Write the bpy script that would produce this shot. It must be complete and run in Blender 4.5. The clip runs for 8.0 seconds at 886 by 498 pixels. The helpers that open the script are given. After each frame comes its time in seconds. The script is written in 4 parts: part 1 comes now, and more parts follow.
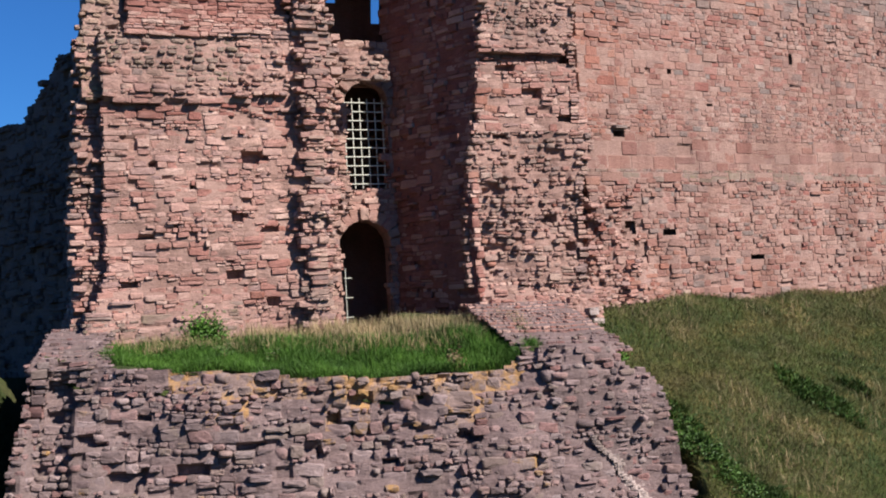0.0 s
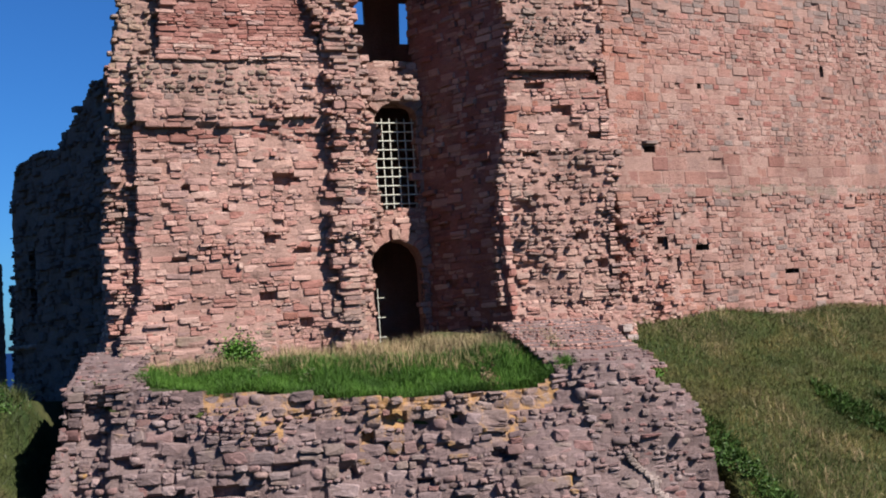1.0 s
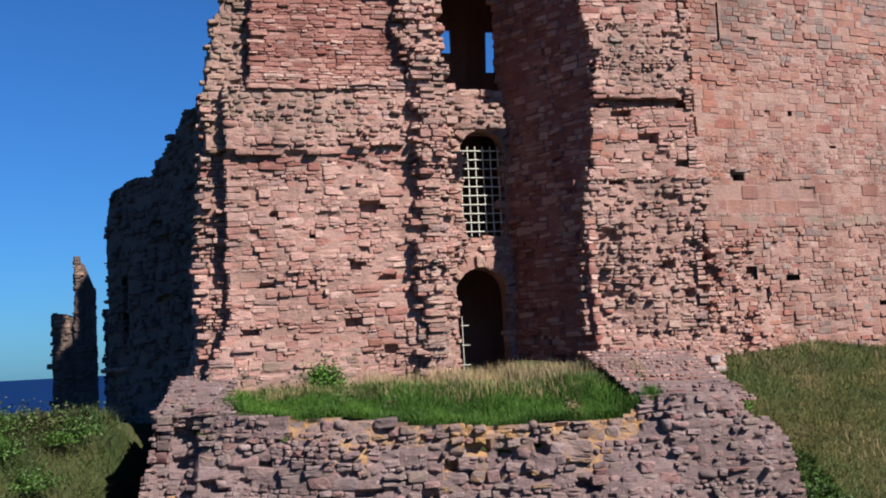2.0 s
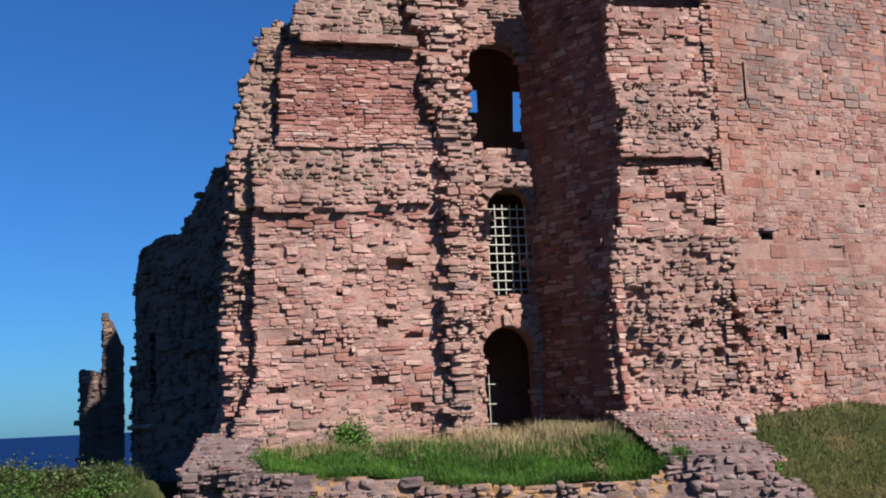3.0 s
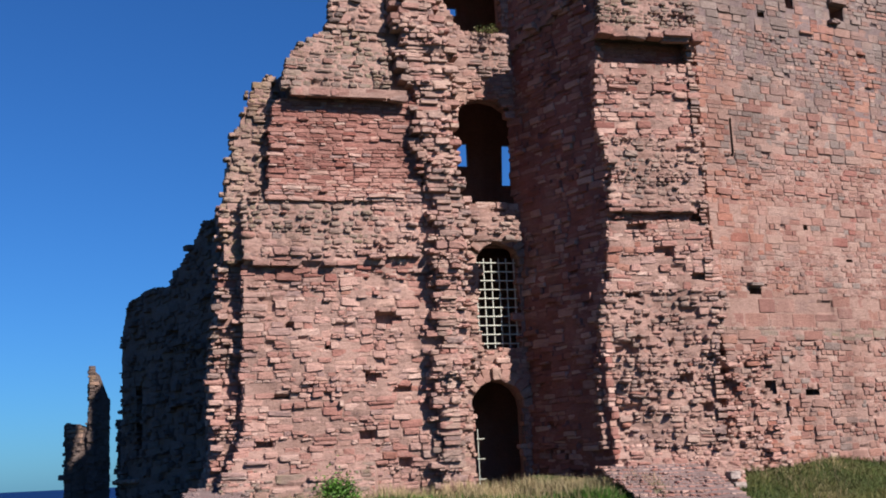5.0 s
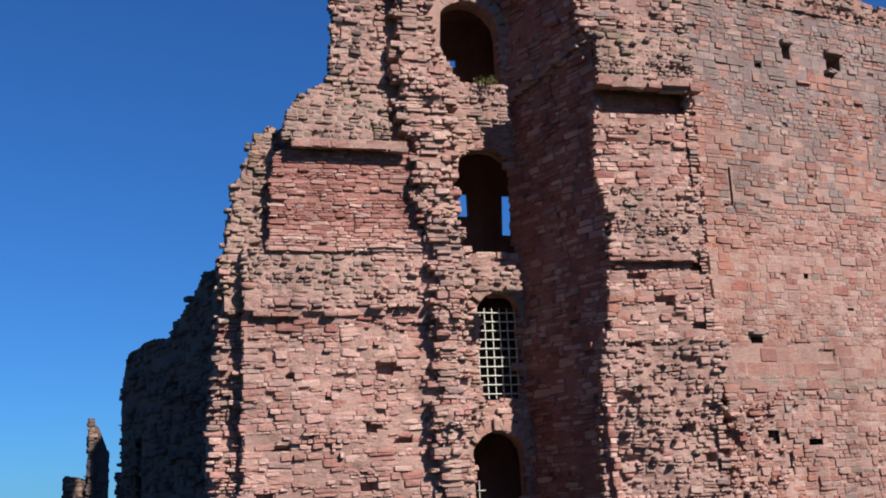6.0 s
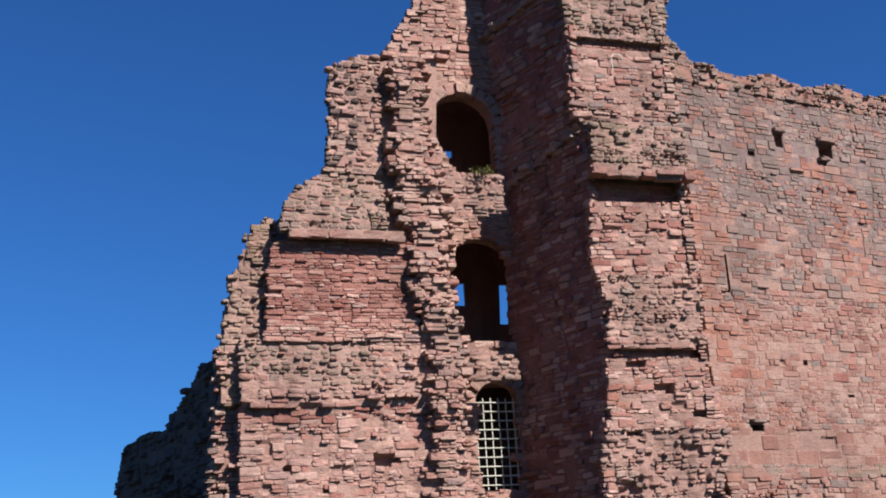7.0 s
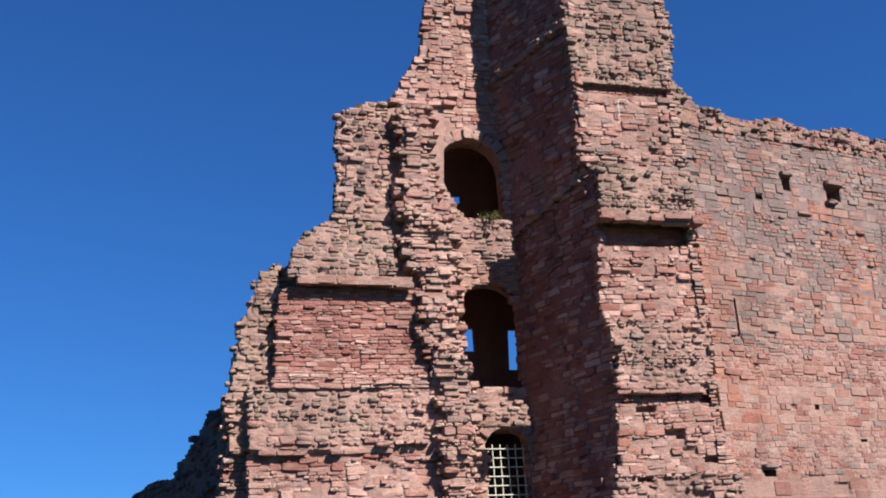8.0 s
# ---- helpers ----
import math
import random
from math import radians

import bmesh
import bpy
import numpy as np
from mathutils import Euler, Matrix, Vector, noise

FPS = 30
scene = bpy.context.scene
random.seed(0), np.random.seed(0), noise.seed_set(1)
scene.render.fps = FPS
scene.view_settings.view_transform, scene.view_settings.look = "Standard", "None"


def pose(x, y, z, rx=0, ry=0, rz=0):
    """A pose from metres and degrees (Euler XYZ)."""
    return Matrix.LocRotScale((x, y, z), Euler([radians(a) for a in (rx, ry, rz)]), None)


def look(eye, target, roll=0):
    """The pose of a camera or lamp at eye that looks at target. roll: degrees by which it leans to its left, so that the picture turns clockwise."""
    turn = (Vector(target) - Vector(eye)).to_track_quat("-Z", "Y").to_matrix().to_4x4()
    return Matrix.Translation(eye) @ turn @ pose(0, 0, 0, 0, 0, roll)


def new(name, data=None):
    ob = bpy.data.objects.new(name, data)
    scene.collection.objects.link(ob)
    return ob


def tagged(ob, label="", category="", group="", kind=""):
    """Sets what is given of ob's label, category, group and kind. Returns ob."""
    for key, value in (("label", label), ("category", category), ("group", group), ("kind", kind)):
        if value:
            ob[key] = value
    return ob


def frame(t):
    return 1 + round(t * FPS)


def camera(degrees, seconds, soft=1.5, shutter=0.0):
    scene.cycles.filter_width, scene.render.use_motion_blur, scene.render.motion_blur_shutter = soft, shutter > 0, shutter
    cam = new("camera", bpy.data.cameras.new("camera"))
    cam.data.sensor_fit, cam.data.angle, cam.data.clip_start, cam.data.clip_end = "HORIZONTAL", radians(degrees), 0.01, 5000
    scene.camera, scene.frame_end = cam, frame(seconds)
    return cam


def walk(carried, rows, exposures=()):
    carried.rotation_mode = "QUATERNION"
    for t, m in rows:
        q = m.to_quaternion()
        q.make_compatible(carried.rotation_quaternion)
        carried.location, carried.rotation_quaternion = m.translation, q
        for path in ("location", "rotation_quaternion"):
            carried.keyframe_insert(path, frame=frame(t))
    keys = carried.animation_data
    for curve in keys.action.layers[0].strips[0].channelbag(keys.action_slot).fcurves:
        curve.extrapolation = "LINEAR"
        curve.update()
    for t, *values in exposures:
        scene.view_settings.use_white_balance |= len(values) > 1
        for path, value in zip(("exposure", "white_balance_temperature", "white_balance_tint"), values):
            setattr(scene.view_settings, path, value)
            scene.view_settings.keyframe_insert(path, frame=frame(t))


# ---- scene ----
EYE = 1.6
cam = camera(41.6, 8.0, soft=1.9)
ROWS = [  # seconds, yaw, pitch, roll: the camera turns where it stands
    (0.0, 0.00, 2.51, -3.04), (0.5, 0.43, 2.79, -3.57), (0.7, 0.80, 3.07, -3.75), (1.0, 1.50, 3.52, -3.80), (1.2, 2.99, 3.99, -3.60),
    (1.5, 4.41, 4.55, -3.00), (1.7, 4.96, 4.69, -3.04), (2.0, 5.59, 5.13, -3.06), (2.2, 5.94, 5.55, -3.10), (3.3, 6.87, 8.54, -2.60),
    (3.5, 6.71, 8.66, -2.42), (4.0, 6.39, 10.51, -2.64), (4.2, 6.31, 10.94, -2.65), (5.3, 5.95, 10.58, -2.80), (5.5, 5.87, 11.10, -2.94),
    (6.0, 6.01, 13.10, -2.91), (6.5, 5.96, 14.97, -3.21), (6.7, 5.88, 15.80, -3.30), (7.0, 5.63, 17.47, -3.47), (7.5, 5.43, 18.59, -3.69),
    (7.7, 5.44, 19.00, -3.71), (8.0, 5.91, 19.73, -3.73),
]
walk(cam, [(t, pose(0, 0, EYE, 0, 0, yaw) @ pose(0, 0, 0, 90 + pitch) @ pose(0, 0, 0, 0, 0, roll)) for t, yaw, pitch, roll in ROWS],
     exposures=[(0.0, 1.16), (6.5, 1.17), (7.2, 1.22), (8.0, 1.36)])

# ---- light ----
SUN_AZ, SUN_EL = radians(126), radians(39)
world = bpy.data.worlds.new("world")
scene.world = world
world.use_nodes = True
wt = world.node_tree
sky = wt.nodes.new("ShaderNodeTexSky")
sky.sky_type, sky.sun_disc = "NISHITA", False
sky.sun_elevation, sky.sun_rotation = SUN_EL, SUN_AZ
sky.air_density, sky.dust_density, sky.ozone_density = 1.0, 0.35, 3.0
tint = wt.nodes.new("ShaderNodeMix")  # clear deep blue summer sky
tint.data_type, tint.blend_type = "RGBA", "MULTIPLY"
tint.inputs["Factor"].default_value, tint.inputs["B"].default_value = 1.0, (0.36, 0.93, 1.74, 1)
wt.links.new(sky.outputs[0], tint.inputs["A"])
wt.links.new(tint.outputs["Result"], wt.nodes["Background"].inputs[0])
wt.nodes["Background"].inputs[1].default_value = 0.0282
sun_way = Vector((math.sin(SUN_AZ) * math.cos(SUN_EL), math.cos(SUN_AZ) * math.cos(SUN_EL), math.sin(SUN_EL)))
sun = new("sun", bpy.data.lights.new("sun", "SUN"))
sun.data.energy, sun.data.angle, sun.data.color = 5.0, radians(0.5), (1.0, 0.91, 0.82)
sun.matrix_world = look(sun_way * 60, (0, 0, 0))


# ---- materials ----
def link(nt, a, b):
    nt.links.new(a, b)


def base_material(name, rough=0.9):
    m = bpy.data.materials.new(name)
    m.use_nodes = True
    b = m.node_tree.nodes["Principled BSDF"]
    b.inputs["Roughness"].default_value = rough
    b.inputs["Specular IOR Level"].default_value = 0.25
    return m, m.node_tree, b


def noise_node(nt, scale, detail=4.0, stretch=(1, 1, 1), rough=0.6):
    geo = nt.nodes.new("ShaderNodeNewGeometry")
    mp = nt.nodes.new("ShaderNodeMapping")
    mp.inputs["Scale"].default_value = stretch
    n = nt.nodes.new("ShaderNodeTexNoise")
    n.inputs["Scale"].default_value, n.inputs["Detail"].default_value, n.inputs["Roughness"].default_value = scale, detail, rough
    link(nt, geo.outputs["Position"], mp.inputs["Vector"])
    link(nt, mp.outputs[0], n.inputs["Vector"])
    return n.outputs[0]


def ramp(nt, fac, stops):
    r = nt.nodes.new("ShaderNodeValToRGB")
    e = r.color_ramp.elements
    while len(e) < len(stops):
        e.new(0.5)
    for el, (p, c) in zip(e, stops):
        el.position, el.color = p, (*c, 1)
    link(nt, fac, r.inputs[0])
    return r.outputs[0]


def mix(nt, a, b, fac, mode="MIX"):
    n = nt.nodes.new("ShaderNodeMix")
    n.data_type, n.blend_type = "RGBA", mode
    for v, s in ((fac, n.inputs["Factor"]), (a, n.inputs["A"]), (b, n.inputs["B"])):
        if isinstance(v, bpy.types.NodeSocket):
            link(nt, v, s)
        else:
            s.default_value = v if isinstance(v, float) else (*v, 1)
    return n.outputs["Result"]


def piece_random(nt):
    """One random number a piece, for pieces of their own and for joined ones."""
    info, geo, add = nt.nodes.new("ShaderNodeObjectInfo"), nt.nodes.new("ShaderNodeNewGeometry"), nt.nodes.new("ShaderNodeMath")
    fr = nt.nodes.new("ShaderNodeMath")
    fr.operation = "FRACT"
    link(nt, info.outputs["Random"], add.inputs[0])
    link(nt, geo.outputs["Random Per Island"], add.inputs[1])
    link(nt, add.outputs[0], fr.inputs[0])
    return fr.outputs[0]


def bump(nt, b, heights, strength, distance):
    prev = None
    for h in heights:
        n = nt.nodes.new("ShaderNodeBump")
        n.inputs["Strength"].default_value, n.inputs["Distance"].default_value = strength, distance
        link(nt, h, n.inputs["Height"])
        if prev:
            link(nt, prev, n.inputs["Normal"])
        prev = n.outputs[0]
    link(nt, prev, b.inputs["Normal"])


def stone_material(name, colours, stain=(0.30, 0.27, 0.24), stain_at=(0.52, 0.66), stain_scale=0.45, lichen=None, lichen_at=(0.6, 0.68), depth=1.0):
    m, nt, b = base_material(name, 0.92)
    real = lambda c: (c[0] * 0.49 * depth, c[1] * 0.436 * depth, c[2] * 0.434 * depth)  # red sandstone is a dark stone: 0.15 to 0.35
    colours, stain, lichen = [real(c) for c in colours], real(stain), lichen and real(lichen)
    r = piece_random(nt)
    n = len(colours)
    col = ramp(nt, r, [(i / (n - 1), c) for i, c in enumerate(colours)])
    big = ramp(nt, noise_node(nt, stain_scale, 5.0), [(stain_at[0], (0, 0, 0)), (stain_at[1], (0.75, 0.75, 0.75))])
    col = mix(nt, col, stain, big)
    beds = ramp(nt, noise_node(nt, 5.0, 3.0, (1, 1, 7)), [(0.3, (0.80, 0.78, 0.78)), (0.62, (1.05, 1.05, 1.05))])
    col = mix(nt, col, beds, 0.8, "MULTIPLY")
    streaks = ramp(nt, noise_node(nt, 1.1, 4.0, (1, 1, 0.3)), [(0.36, (0.74, 0.72, 0.72)), (0.58, (1.06, 1.06, 1.06))])
    col = mix(nt, col, streaks, 0.85, "MULTIPLY")
    fine = ramp(nt, noise_node(nt, 24.0, 6.0, rough=0.75), [(0.3, (0.66, 0.63, 0.62)), (0.6, (1.1, 1.1, 1.1))])
    col = mix(nt, col, fine, 0.75, "MULTIPLY")
    if lichen:
        spots = ramp(nt, noise_node(nt, 2.2, 7.0, rough=0.7), [(lichen_at[0], (0, 0, 0)), (lichen_at[1], (0.9, 0.9, 0.9))])
        col = mix(nt, col, lichen, spots)
    link(nt, col, b.inputs["Base Color"])
    bump(nt, b, [noise_node(nt, 9.0, 6.0, (1, 1, 2)), noise_node(nt, 45.0, 4.0)], 0.6, 0.05)
    return m


PINK, ROSE, BUFF, GREY, RED = (0.61, 0.39, 0.335), (0.52, 0.30, 0.255), (0.66, 0.48, 0.40), (0.42, 0.345, 0.315), (0.40, 0.165, 0.135)
M_COURSED = stone_material("pink_coursed_sandstone", [ROSE, PINK, (0.78, 0.60, 0.52), PINK, (0.48, 0.25, 0.21), (0.66, 0.45, 0.38), (0.45, 0.34, 0.32), PINK, (0.74, 0.59, 0.51), (0.55, 0.33, 0.28), BUFF], stain=(0.44, 0.35, 0.31), stain_at=(0.55, 0.75), lichen=(0.42, 0.34, 0.29), lichen_at=(0.62, 0.78), depth=1.12)
M_THIN = stone_material("dark_red_sandstone", [RED, (0.47, 0.24, 0.20), ROSE, (0.40, 0.19, 0.16), PINK, (0.44, 0.20, 0.17), ROSE], stain=(0.52, 0.34, 0.29))
M_RUBBLE = stone_material("weathered_rubble_stone", [BUFF, (0.42, 0.33, 0.31), PINK, (0.60, 0.47, 0.39), ROSE, (0.72, 0.57, 0.48), (0.50, 0.38, 0.33), BUFF], lichen=(0.40, 0.34, 0.26), lichen_at=(0.62, 0.74), depth=1.1)
M_GREYRUB = stone_material("grey_lichened_rubble", [GREY, (0.46, 0.38, 0.32), (0.39, 0.33, 0.28), ROSE, (0.50, 0.41, 0.34), GREY], stain=(0.34, 0.31, 0.23), lichen=(0.31, 0.28, 0.18), lichen_at=(0.54, 0.68))
M_ASHLAR = stone_material("pink_wall_stone", [PINK, (0.57, 0.34, 0.28), (0.44, 0.23, 0.19), (0.74, 0.58, 0.50), (0.56, 0.36, 0.30), (0.70, 0.52, 0.44), (0.54, 0.31, 0.25), (0.56, 0.42, 0.37), (0.48, 0.27, 0.23), (0.66, 0.44, 0.37)], stain=(0.62, 0.47, 0.41), stain_at=(0.54, 0.74), stain_scale=0.8, depth=0.83)
M_UPPER = stone_material("pale_upper_wall_stone", [(0.57, 0.50, 0.46), (0.62, 0.46, 0.40), (0.45, 0.40, 0.37), (0.56, 0.37, 0.32), (0.66, 0.58, 0.53), (0.50, 0.35, 0.31), (0.54, 0.48, 0.44), (0.42, 0.34, 0.31)], stain=(0.46, 0.42, 0.39), stain_at=(0.5, 0.72), stain_scale=0.7, depth=0.71)
M_ORANGE = stone_material("orange_red_stone", [(0.56, 0.28, 0.21), (0.60, 0.36, 0.28), (0.48, 0.22, 0.17), (0.62, 0.41, 0.34), (0.54, 0.31, 0.25)], stain=(0.56, 0.40, 0.34), depth=0.92)
M_BUFF = stone_material("buff_lichened_stone", [BUFF, (0.55, 0.44, 0.34), (0.46, 0.38, 0.32), (0.57, 0.42, 0.35)], stain=(0.50, 0.38, 0.22), lichen=(0.50, 0.36, 0.14), lichen_at=(0.64, 0.76))
M_FORE = stone_material("grey_foreground_stone", [(0.44, 0.38, 0.382), (0.56, 0.45, 0.436), (0.32, 0.26, 0.267), (0.64, 0.55, 0.545), (0.48, 0.29, 0.273), (0.4, 0.345, 0.349), (0.3, 0.25, 0.251), (0.58, 0.41, 0.392), (0.46, 0.4, 0.36), (0.52, 0.46, 0.469)], stain=(0.40, 0.35, 0.31), stain_at=(0.58, 0.76), stain_scale=1.1, lichen=(0.40, 0.36, 0.26), lichen_at=(0.62, 0.74), depth=0.87)
M_LICHEN = stone_material("stone_with_orange_lichen", [(0.46, 0.39, 0.37), (0.52, 0.43, 0.40), (0.37, 0.305, 0.29), (0.60, 0.51, 0.47)], lichen=(0.62, 0.40, 0.15), lichen_at=(0.49, 0.60), depth=0.86)
# Weathered stone with the shade of west wall and stumps put into its colour.
M_DARK = stone_material("shade_darkened_weathered_stone", [(0.27, 0.225, 0.21), (0.31, 0.25, 0.23), (0.24, 0.20, 0.185), (0.35, 0.28, 0.255)], lichen=(0.34, 0.29, 0.19), depth=0.82)
M_SLAB = stone_material("pink_slab_stone", [PINK, ROSE, (0.56, 0.41, 0.36)], lichen=(0.40, 0.35, 0.27))
M_MORTAR = stone_material("old_lime_mortar", [(0.62, 0.45, 0.39), (0.56, 0.40, 0.34)], stain=(0.54, 0.36, 0.30), depth=0.92)
M_EARTHY = stone_material("grey_mortar", [(0.44, 0.36, 0.355), (0.42, 0.34, 0.335)], stain=(0.36, 0.31, 0.30), depth=0.76)
M_ORANGEMORTAR = stone_material("mortar_with_orange_lichen", [(0.44, 0.36, 0.33), (0.42, 0.34, 0.31)], lichen=(0.60, 0.38, 0.15), lichen_at=(0.46, 0.60))
M_PALE = stone_material("pale_lime_streak", [(0.74, 0.69, 0.65), (0.68, 0.62, 0.58)])


def leaf_material(name, colours, rough=0.6, dry=None):
    m, nt, b = base_material(name, rough)
    n = len(colours)
    col = ramp(nt, piece_random(nt), [(i / (n - 1), tuple(0.48 * v for v in c)) for i, c in enumerate(colours)])
    patch = ramp(nt, noise_node(nt, 0.8, 4.0), [(0.36, (0.5, 0.56, 0.45)), (0.64, (1.4, 1.33, 1.15))])
    if dry:
        col = mix(nt, col, dry, ramp(nt, noise_node(nt, 0.55, 6.0, rough=0.65), [(0.46, (0, 0, 0)), (0.62, (0.8, 0.8, 0.8))]))
    link(nt, mix(nt, col, patch, 0.8, "MULTIPLY"), b.inputs["Base Color"])
    return m


M_LUSH = leaf_material("lush_green_grass", [(0.055, 0.15, 0.018), (0.085, 0.21, 0.026), (0.11, 0.25, 0.036), (0.065, 0.17, 0.02)])
M_MEADOW = leaf_material("meadow_grass", [(0.07, 0.135, 0.022), (0.115, 0.165, 0.034), (0.17, 0.17, 0.055), (0.085, 0.145, 0.027), (0.22, 0.185, 0.085), (0.10, 0.16, 0.03)], dry=(0.15, 0.12, 0.05))
M_BANK = leaf_material("bank_grass", [(0.030, 0.064, 0.012), (0.044, 0.08, 0.018), (0.066, 0.085, 0.026), (0.034, 0.07, 0.012)], dry=(0.042, 0.044, 0.018))
M_STRAW = leaf_material("dry_straw_grass", [(0.56, 0.42, 0.27), (0.42, 0.31, 0.19), (0.62, 0.48, 0.32), (0.26, 0.27, 0.10)])
M_LEAF = leaf_material("dark_green_leaves", [(0.035, 0.09, 0.015), (0.055, 0.13, 0.02), (0.08, 0.17, 0.03)])
M_BROWN = leaf_material("withered_brown_stems", [(0.20, 0.15, 0.09), (0.26, 0.19, 0.11), (0.15, 0.11, 0.06)])
M_WHITE = leaf_material("white_blossom", [(0.62, 0.60, 0.48), (0.7, 0.68, 0.56)])


def ground_material():
    m, nt, b = base_material("grassy_earth", 0.95)
    a = ramp(nt, noise_node(nt, 0.35, 6.0), [(0.35, (0.022, 0.042, 0.009)), (0.5, (0.045, 0.056, 0.015)), (0.66, (0.08, 0.066, 0.03))])
    f = ramp(nt, noise_node(nt, 9.0, 6.0), [(0.3, (0.5, 0.5, 0.5)), (0.65, (1.2, 1.2, 1.2))])
    link(nt, mix(nt, a, f, 0.9, "MULTIPLY"), b.inputs["Base Color"])
    bump(nt, b, [noise_node(nt, 3.0, 6.0), noise_node(nt, 20.0, 4.0)], 0.8, 0.12)
    return m


def water_material():
    m, nt, b = base_material("deep_blue_sea", 0.7)
    col = ramp(nt, noise_node(nt, 0.004, 4.0, (1, 3, 1)), [(0.3, (0.003, 0.014, 0.062)), (0.7, (0.004, 0.019, 0.078))])
    link(nt, col, b.inputs["Base Color"])
    b.inputs["Specular IOR Level"].default_value = 0.02
    bump(nt, b, [noise_node(nt, 0.05, 3.0)], 0.25, 0.6)
    return m


def iron_material():
    m, nt, b = base_material("painted_iron", 0.55)
    col = ramp(nt, noise_node(nt, 14.0, 5.0), [(0.35, (0.34, 0.35, 0.31)), (0.7, (0.52, 0.53, 0.47))])
    link(nt, col, b.inputs["Base Color"])
    return m


M_GROUND, M_WATER, M_IRON = ground_material(), water_material(), iron_material()


# ---- building helpers ----
class Plane:
    """An upright face: o its foot, u along it, n out of it; angle in degrees of u in the plan."""

    def __init__(self, o, angle):
        a = radians(angle)
        self.o, self.u, self.n = np.array([o[0], o[1], 0.0]), np.array([math.cos(a), math.sin(a), 0.0]), np.array([math.sin(a), -math.cos(a), 0.0])

    def at(self, u, off, z):
        return self.o + self.u * u + self.n * off + np.array([0, 0, z])

    def flank(self, u, side, off=0.0):
        """The face at right angles, at u: side -1 looks back along u, +1 along u; its own u runs to the right of who looks at it."""
        p = self.at(u, off, 0)
        ang = math.degrees(math.atan2(self.u[1], self.u[0]))
        return Plane(p, ang - 90 * (1 if side < 0 else -1))


def mesh_object(name, bm, material, parent=None, label="", smooth=False):
    me = bpy.data.meshes.new(name)
    bm.to_mesh(me)
    bm.free()
    for m in material if isinstance(material, (list, tuple)) else [material]:
        me.materials.append(m)
    if smooth:
        for p in me.polygons:
            p.use_smooth = True
    ob = new(name, me)
    if parent:
        attach(ob, parent)
    return tagged(ob, label)


BASES = {}


def attach(ob, parent):
    ob.parent = parent
    if parent.name in BASES:
        ob.matrix_parent_inverse = Matrix.Translation(BASES[parent.name]).inverted()


part = mesh_object


def thing(name, base, label, category, group="", kind=""):
    e = new(name)
    e.location = base
    BASES[e.name] = Vector(base)
    return tagged(e, label, category, group, kind)


def raw_object(name, verts, faces, materials, parent=None, index=None, label="", smooth=False):
    me = bpy.data.meshes.new(name)
    me.from_pydata(verts, [], faces)
    for m in materials:
        me.materials.append(m)
    if index is not None:
        me.polygons.foreach_set("material_index", index)
    if smooth:
        me.polygons.foreach_set("use_smooth", [True] * len(me.polygons))
    me.update()
    ob = new(name, me)
    if parent:
        attach(ob, parent)
    return tagged(ob, label)


def prism(bm, plane, outline, front, back, holes=()):
    """A thick upright slab with the outline (u, z), from offset front to offset back, with openings through it."""
    made = []
    for loop in (outline, *holes):
        vs = [bm.verts.new(plane.at(u, front, z)) for u, z in loop]
        made += [bm.edges.new((a, b)) for a, b in zip(vs, vs[1:] + vs[:1])]
    res = bmesh.ops.triangle_fill(bm, use_beauty=True, use_dissolve=False, edges=made, normal=Vector(plane.n))
    faces = [g for g in res["geom"] if isinstance(g, bmesh.types.BMFace)]
    ext = bmesh.ops.extrude_face_region(bm, geom=faces)
    moved = [g for g in ext["geom"] if isinstance(g, bmesh.types.BMVert)]
    bmesh.ops.translate(bm, vec=Vector(plane.n * (back - front)), verts=moved)
    bmesh.ops.recalc_face_normals(bm, faces=bm.faces[:])


def box(bm, lo, hi, m=None):
    vs = bmesh.ops.create_cube(bm, size=1.0)["verts"]
    c, s = (Vector(lo) + Vector(hi)) / 2, Vector(hi) - Vector(lo)
    bmesh.ops.transform(bm, matrix=Matrix.Translation(c) @ Matrix.Diagonal((*s, 1)), verts=vs)
    if m:
        bmesh.ops.transform(bm, matrix=m, verts=vs)
    return vs


rng = np.random.default_rng(7)


# ---- stones: a few rough shapes, eight-sided, scaled and turned to fill courses ----
def stone_shape(cut, inset, jitter, crown):
    """A stone with eight sides, a worn edge and a slightly domed front; depth runs along -y from 0 to about -1."""
    rings = []
    for depth, shrink in ((0.0, 0.0), (-0.86, inset * 0.25), (-1.0, inset * 1.35)):
        pts = []
        for cx, cz in ((1, 1), (-1, 1), (-1, -1), (1, -1)):
            c1, c2 = cut * rng.uniform(0.5, 1.5), cut * rng.uniform(0.5, 1.5)
            pair = [(cx * 0.5, cz * (0.5 - c1)), (cx * (0.5 - c2), cz * 0.5)]
            pts += pair if cx * cz > 0 else pair[::-1]
        for x, z in pts:
            j = rng.normal(0, jitter, 3) if depth else (0, 0, 0)
            rings.append((x * (1 - 2 * shrink) + j[0] * 0.6, depth + j[1] * 0.7, z * (1 - 2 * shrink) + j[2] * 0.6))
    rings.append((rng.normal(0, 0.08), -1.0 - crown * rng.uniform(0.3, 1.0), rng.normal(0, 0.08)))
    faces = []
    for r in (0, 1):
        for i in range(8):
            a, b = r * 8 + i, r * 8 + (i + 1) % 8
            faces.append((a, a + 8, b + 8, b))
    faces += [(16 + i, 24, 16 + (i + 1) % 8) for i in range(8)]
    return np.array(rings), faces


